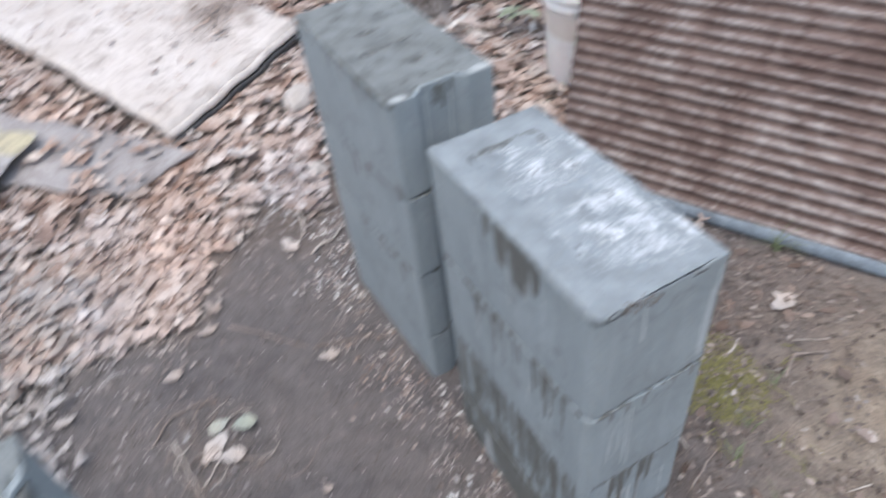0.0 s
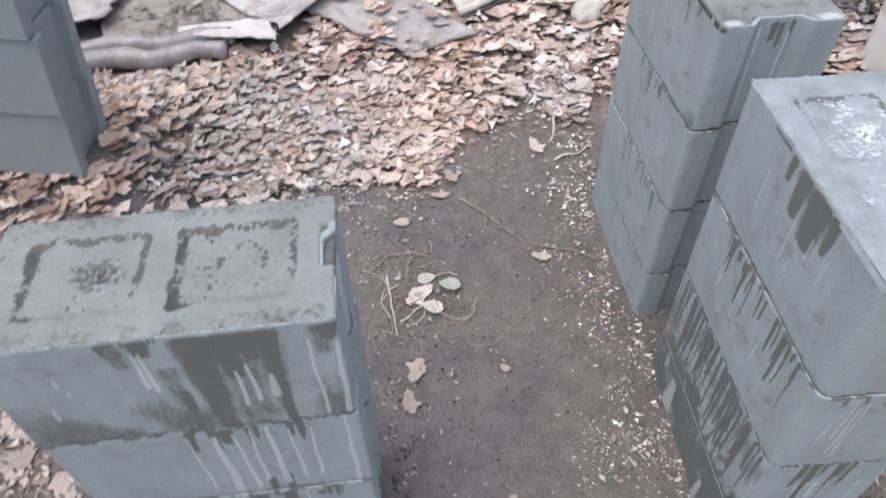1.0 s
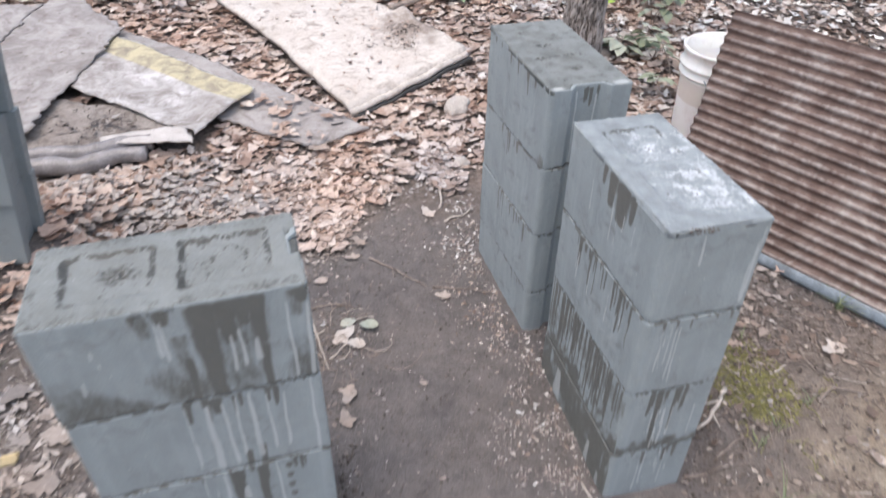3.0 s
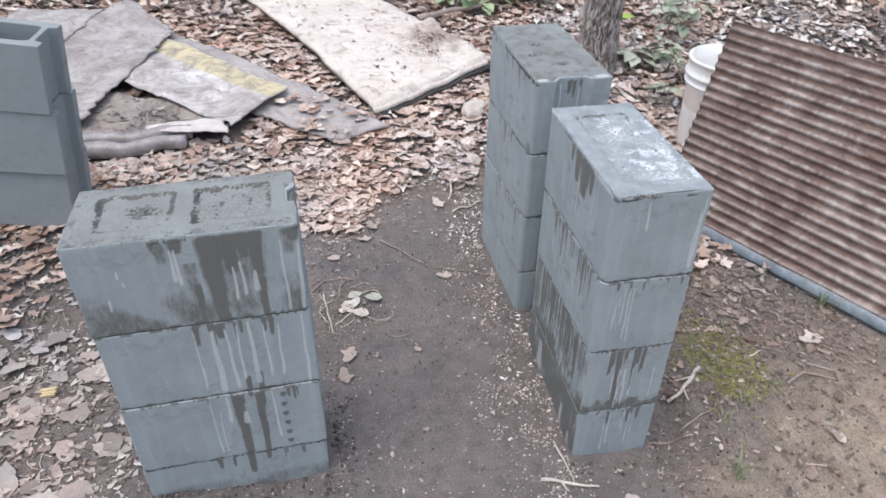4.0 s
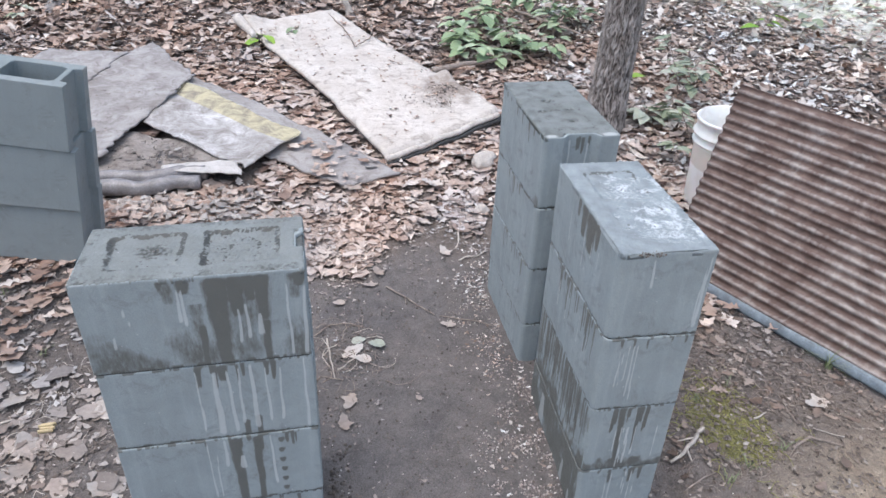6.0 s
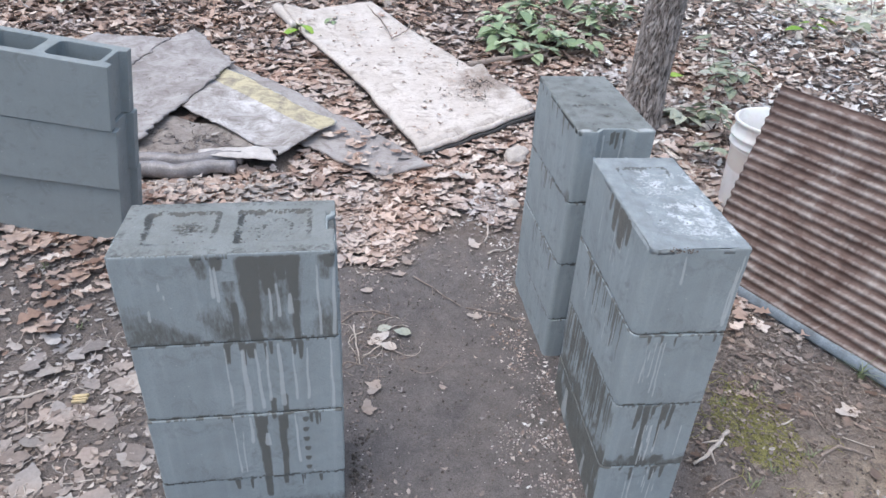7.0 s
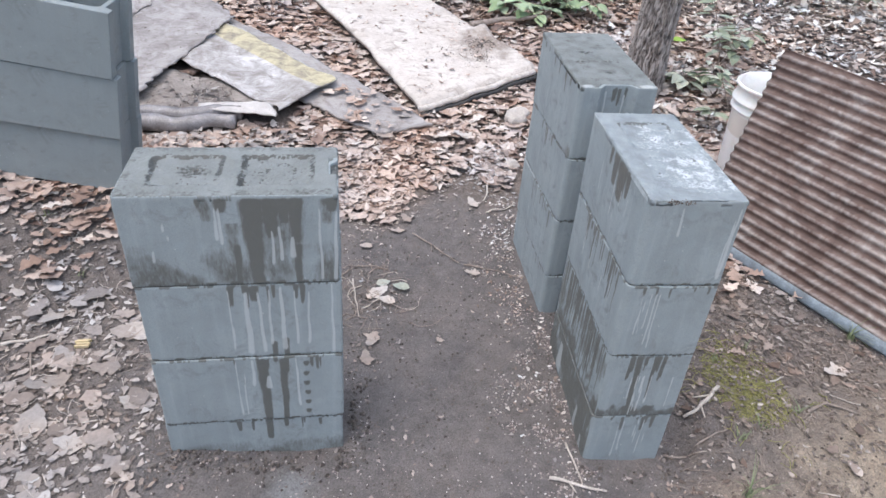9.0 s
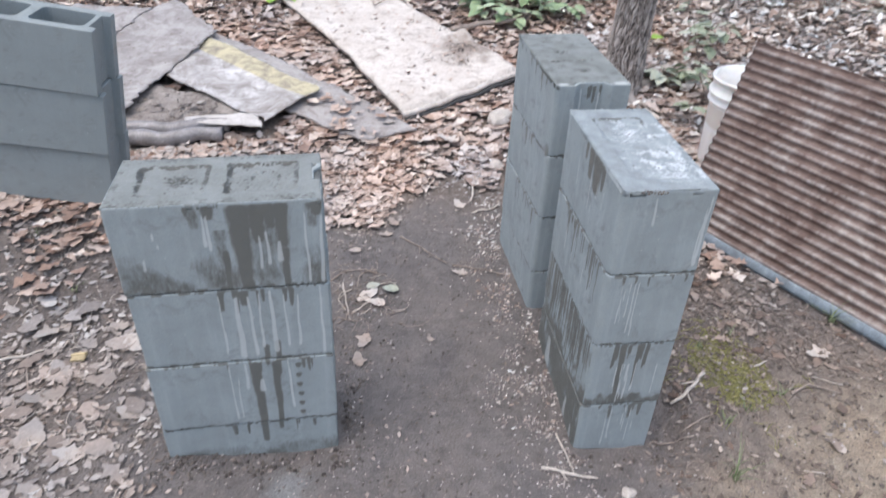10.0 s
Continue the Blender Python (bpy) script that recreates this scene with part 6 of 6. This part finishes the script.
# soil clods tipped on the carpet
def clods():
    n = 700
    a, r = rng.normal(0, 1, n), rng.normal(0, 1, n)
    px, py = 0.955 + 0.10 * a + 0.03 * r, 2.25 + 0.10 * r - 0.03 * a
    u = in_quad(px, py, (CA, CB, CC, CD), -0.05)
    px, py = px[u], py[u]
    k = len(px)
    lift = 0.056 + 0.006 * np.exp(-((px - 0.955) ** 2 + (py - 2.25) ** 2) / 0.012)
    scatter("soil_clods", stones, px, py, ground_z(px, py) + lift, rng.uniform(0.002, 0.008, k), rng.uniform(0, 6.283, k), rng.normal(0, 0.2, k), CRUMB, "dark soil and leaf crumbs spilled on the carpet", "soil")
    n = 260
    uu, vv = rng.uniform(0.05, 0.95, n), rng.uniform(0.05, 0.95, n)
    A, B, C, D = (np.array(q) for q in (CA, CB, CC, CD))
    P = ((1 - uu) * (1 - vv))[:, None] * A + (uu * (1 - vv))[:, None] * B + (uu * vv)[:, None] * C + ((1 - uu) * vv)[:, None] * D
    scatter("carpet_crumbs", small, P[:, 0], P[:, 1], ground_z(P[:, 0], P[:, 1]) + 0.064, rng.uniform(0.008, 0.035, n), rng.uniform(0, 6.283, n), rng.normal(0, 0.1, n), LEAF_DRY, "dry leaf crumbs lying on the carpet", "dead leaves")


clods()


def sheet_crumbs(name, quad, count, height, size, shapes, mat, label):
    A, B, C, D = (np.array(q) for q in quad)
    u, v = rng.uniform(0.03, 0.97, count), rng.uniform(0.03, 0.97, count)
    P = ((1 - u) * (1 - v))[:, None] * A + (u * (1 - v))[:, None] * B + (u * v)[:, None] * C + ((1 - u) * v)[:, None] * D
    keep = blotch(P[:, 0], P[:, 1], 9, 3) > -0.08
    x, y = P[keep, 0], P[keep, 1]
    k = len(x)
    scatter(name, shapes, x, y, ground_base(x, y) + height, rng.uniform(*size, k), rng.uniform(0, 6.283, k), rng.normal(0, 0.08, k), mat, label, "litter")


sheet_crumbs("board_leaves", ((0.10, 1.74), (0.449, 1.505), (0.695, 1.600), (0.30, 1.93)), 60, 0.047, (0.02, 0.075), flat + small, LEAF_DRY, "dry leaves lying on the grey board")
sheet_crumbs("underlay_soil", ((-0.55, 1.61), (0.02, 1.61), (0.02, 1.78), (-0.58, 1.95)), 420, 0.046, (0.002, 0.008), stones, CRUMB, "dark soil crumbs on the underlay")
sheet_crumbs("underlay_leaves", ((-0.50, 1.61), (0.02, 1.61), (-0.05, 1.72), (-0.50, 1.88)), 90, 0.050, (0.012, 0.045), flat[3:] + small, LEAF_MOULD, "brown leaf bits on the underlay")
sheet_crumbs("felt_crumbs", ((-1.2, 1.72), (-0.56, 1.70), (-0.34, 2.42), (-0.60, 2.85)), 160, 0.076, (0.004, 0.020), flat[3:] + small, LEAF_MOULD, "small leaf crumbs on the felt")


# ---- green plants ----
def blade(width, tip=1.0):
    """A broad leaf blade of length 1 from its stalk at the origin, folded on the rib and drooping."""
    verts, n = [], 8
    for i in range(n + 1):
        t = i / n
        w = width * math.sin(math.pi * t ** 0.8) ** 0.9 * (1 - 0.25 * t)
        z = -0.16 * t * t
        verts += [(-w, t, z + 0.25 * w), (0, t, z), (w, t, z + 0.25 * w)]
    faces = []
    for i in range(n):
        a = 3 * i
        faces += [(a, a + 1, a + 4, a + 3), (a + 1, a + 2, a + 5, a + 4)]
    return np.array(verts), faces


bv, bf = blade(0.34)
BLADES = {}


def seedling(x, y, high, leaves, size, mat, label, spread=0.12, width=0.32, seed=0):
    r = random.Random(seed)
    if mat.name not in BLADES:
        BLADES[mat.name] = mesh_of("leaf", bv.tolist() , bf, mat)
    th = holder("seedling", pose(x, y, float(ground_z(x, y)) - 0.004), label, "plant", "green seedlings")
    stems = max(1, leaves // 7)
    for s in range(stems):
        an, out = r.uniform(0, 6.28), r.uniform(0.2, 1.0) * spread
        h = high * r.uniform(0.6, 1.1)
        pts = [(out * math.cos(an) * t ** 1.3, out * math.sin(an) * t ** 1.3, h * t) for t in (0, 0.25, 0.5, 0.75, 1.0)]
        v, f = tube(pts, [0.0028, 0.0025, 0.0022, 0.0018, 0.0013], 5)
        sv, sf = list(v), list(f)
        for k in range(leaves // stems):
            t = r.uniform(0.45, 1.0)
            p = Vector(pts[-1]) * t
            p.z = h * t
            m = Matrix.Translation(p) @ Euler((r.uniform(-0.25, 0.15), r.uniform(-0.25, 0.25), r.uniform(0, 6.28))).to_matrix().to_4x4()
            sz = size * r.uniform(0.65, 1.25)
            part("leaf", BLADES[mat.name], th, m=m @ Matrix.Translation((0, sz * 0.25, 0)) @ Matrix.Scale(sz, 4))
            v, f = tube([m @ Vector((0, 0, 0)), m @ Vector((0, sz * 0.27, 0))], [0.0012, 0.001], 4)
            sf += [tuple(i + len(sv) for i in q) for q in f]
            sv += v
        part("stem", mesh_of("stem", sv, sf, TWIG), th)
    return th


G1 = "leafy green woodland seedling with oval leaves"
seedling(1.194, 3.003, 0.20, 41, 0.113, LEAF_GREEN, G1, 0.18, 0.34, 1)
seedling(1.434, 2.944, 0.18, 38, 0.100, LEAF_GREEN, G1, 0.18, 0.34, 2)
seedling(1.351, 3.308, 0.22, 34, 0.106, LEAF_GREEN, G1, 0.18, 0.34, 3)
seedling(1.699, 3.194, 0.22, 38, 0.092, LEAF_GREEN, G1, 0.20, 0.34, 4)
seedling(1.945, 3.290, 0.24, 34, 0.100, LEAF_GREEN, G1, 0.20, 0.34, 5)
seedling(1.647, 3.610, 0.25, 30, 0.106, LEAF_GREEN, G1, 0.20, 0.34, 6)
seedling(-0.010, 3.015, 0.10, 6, 0.085, LEAF_LIME, "bright green seedling beside the carpet", 0.06, 0.34, 7)
seedling(0.162, 3.137, 0.12, 5, 0.07, LEAF_GREEN, "small green seedling over the carpet edge", 0.06, 0.34, 8)
seedling(1.106, 2.828, 0.14, 20, 0.095, LEAF_GREEN, G1, 0.16, 0.34, 21)
seedling(1.337, 2.740, 0.14, 22, 0.10, LEAF_GREEN, G1, 0.16, 0.34, 22)
seedling(1.573, 2.858, 0.16, 20, 0.09, LEAF_GREEN, G1, 0.16, 0.34, 23)
W1 = "wilting pale green seedling among dead leaves"
seedling(1.971, 2.031, 0.14, 12, 0.090, LEAF_WILT, W1, 0.08, 0.34, 9)
seedling(2.223, 2.261, 0.24, 25, 0.080, LEAF_WILT, W1, 0.16, 0.36, 10)
seedling(2.300, 2.462, 0.26, 25, 0.085, LEAF_WILT, W1, 0.16, 0.36, 11)
seedling(2.146, 2.008, 0.16, 16, 0.074, LEAF_WILT, W1, 0.14, 0.36, 12)
seedling(1.973, 1.750, 0.14, 9, 0.072, LEAF_WILT, W1, 0.10, 0.36, 24)
seedling(2.108, 1.808, 0.20, 12, 0.07, LEAF_WILT, W1, 0.12, 0.36, 25)
seedling(1.989, 2.367, 0.16, 5, 0.08, LEAF_LIME, "yellow-green seedling behind the oak", 0.08, 0.34, 13)
seedling(3.128, 3.120, 0.20, 5, 0.12, LEAF_LIME, "sunlit yellow-green sapling with few leaves", 0.14, 0.34, 14)
seedling(3.395, 3.092, 0.22, 6, 0.13, LEAF_WILT, "pale sapling with broad leaves", 0.2, 0.34, 15)
seedling(4.013, 3.779, 0.40, 14, 0.11, LEAF_LIME, "sunlit yellow-green sapling at the wood's edge", 0.3, 0.34, 16)
seedling(3.592, 4.308, 0.35, 12, 0.10, LEAF_LIME, "sunlit yellow-green sapling at the wood's edge", 0.3, 0.34, 17)
seedling(-1.479, 3.345, 0.14, 9, 0.07, LEAF_WILT, "small pale green seedling in the litter", 0.12, 0.34, 18)
seedling(-1.072, 3.921, 0.16, 9, 0.07, LEAF_GREEN, "small green seedling in the litter", 0.14, 0.34, 19)
seedling(0.686, 4.172, 0.18, 26, 0.106, LEAF_GREEN, G1, 0.22, 0.34, 20)


def grass_tuft(x, y, count, high, seed, label="small tuft of green grass blades"):
    r = random.Random(seed)
    verts, faces = [], []
    for _ in range(count):
        a, h, lean = r.uniform(0, 6.28), high * r.uniform(0.6, 1.2), r.uniform(0.3, 1.1)
        bx, by = r.uniform(-0.012, 0.012), r.uniform(-0.012, 0.012)
        base = len(verts)
        for i in range(5):
            t = i / 4
            d = lean * h * t * t
            w = 0.0022 * (1 - 0.85 * t)
            cx, cy, cz = bx + d * math.cos(a), by + d * math.sin(a), h * t * (1 - 0.35 * lean * t)
            verts += [(cx - w * math.sin(a), cy + w * math.cos(a), cz), (cx + w * math.sin(a), cy - w * math.cos(a), cz)]
        faces += [(base + 2 * i, base + 2 * i + 1, base + 2 * i + 3, base + 2 * i + 2) for i in range(4)]
    ob = part("grass_tuft", mesh_of("grass_tuft", verts, faces, GRASS), m=pose(x, y, float(ground_z(x, y)) - 0.003))
    return tagged(ob, label, "grass", "grass tufts")


grass_tuft(1.953, 0.408, 22, 0.10, 1)
grass_tuft(1.362, -0.155, 12, 0.085, 2, "thin straggling grass tuft on the dirt")
for k, (gx, gy) in enumerate(((1.50, 0.05), (1.62, 0.10), (1.47, 0.30), (1.58, 0.36), (1.42, 0.02), (-0.42, 0.60), (-0.55, 0.75))):
    grass_tuft(gx, gy, 9, 0.032, 10 + k, "sparse short grass growing through dirt")


# fine dry rootlets caught round the fallen leaves
def rootlets(name, cx, cy, rx, ry, count, label, seed, mat):
    r = random.Random(seed)
    verts, faces = [], []
    for _ in range(count):
        x, y, a, bend = r.gauss(cx, rx), r.gauss(cy, ry), r.uniform(0, 6.28), r.uniform(-1.6, 1.6)
        n, step = 7, r.uniform(0.004, 0.011)
        pts = []
        for k in range(n):
            pts.append((x, y, float(ground_z(x, y)) + 0.003 + 0.010 * math.sin(math.pi * k / (n - 1)) * r.uniform(0.1, 1)))
            a += bend / n
            x, y = x + step * math.cos(a), y + step * math.sin(a)
        w = r.uniform(0.0006, 0.0014)
        v, f = tube(pts, [w * (1.2 - 0.1 * k) for k in range(n)], 5)
        faces += [tuple(i + len(verts) for i in q) for q in f]
        verts += v
    ob = part(name, mesh_of(name, verts, faces, mat))
    return tagged(ob, label, "rootlets", kind="stuff")


rootlets("rootlets", 0.443, 0.587, 0.045, 0.065, 70, "dry pale rootlets and grass caught round fallen leaves", 1, TWIG)
rootlets("moss_stems", 1.509, 0.203, 0.07, 0.11, 140, "fine dry moss stems on the soil", 2, MOSS)
rootlets("dry_stems", 1.596, 0.313, 0.25, 0.25, 620, "fine dry stems and rootlets on leaf mould", 3, TWIG)
rootlets("dry_stems", -0.434, 0.357, 0.20, 0.28, 200, "fine dry stems and rootlets on leaf mould", 4, PALE_TWIG)


# crumbs left on the pillar tops
def top_crumbs(name, count, box, z, size, mat, label):
    x, y = rng.uniform(box[0], box[1], count), rng.uniform(box[2], box[3], count)
    return scatter(name, stones, x, y, np.full(count, z), rng.uniform(size[0], size[1], count), rng.uniform(0, 6.283, count), rng.normal(0, 0.1, count), mat, label, "crumbs")


top_crumbs("mortar_crumbs", 34, (0.02, 0.38, 0.0, 0.17), 0.6945, (0.0015, 0.004), CRUMB, "small dark mortar crumbs on the pillar top")
top_crumbs("soil_crumbs", 60, (1.022, 1.075, -0.025, -0.004), 0.7085, (0.0015, 0.0055), CRUMB, "brown soil crumbs on the pillar's corner")
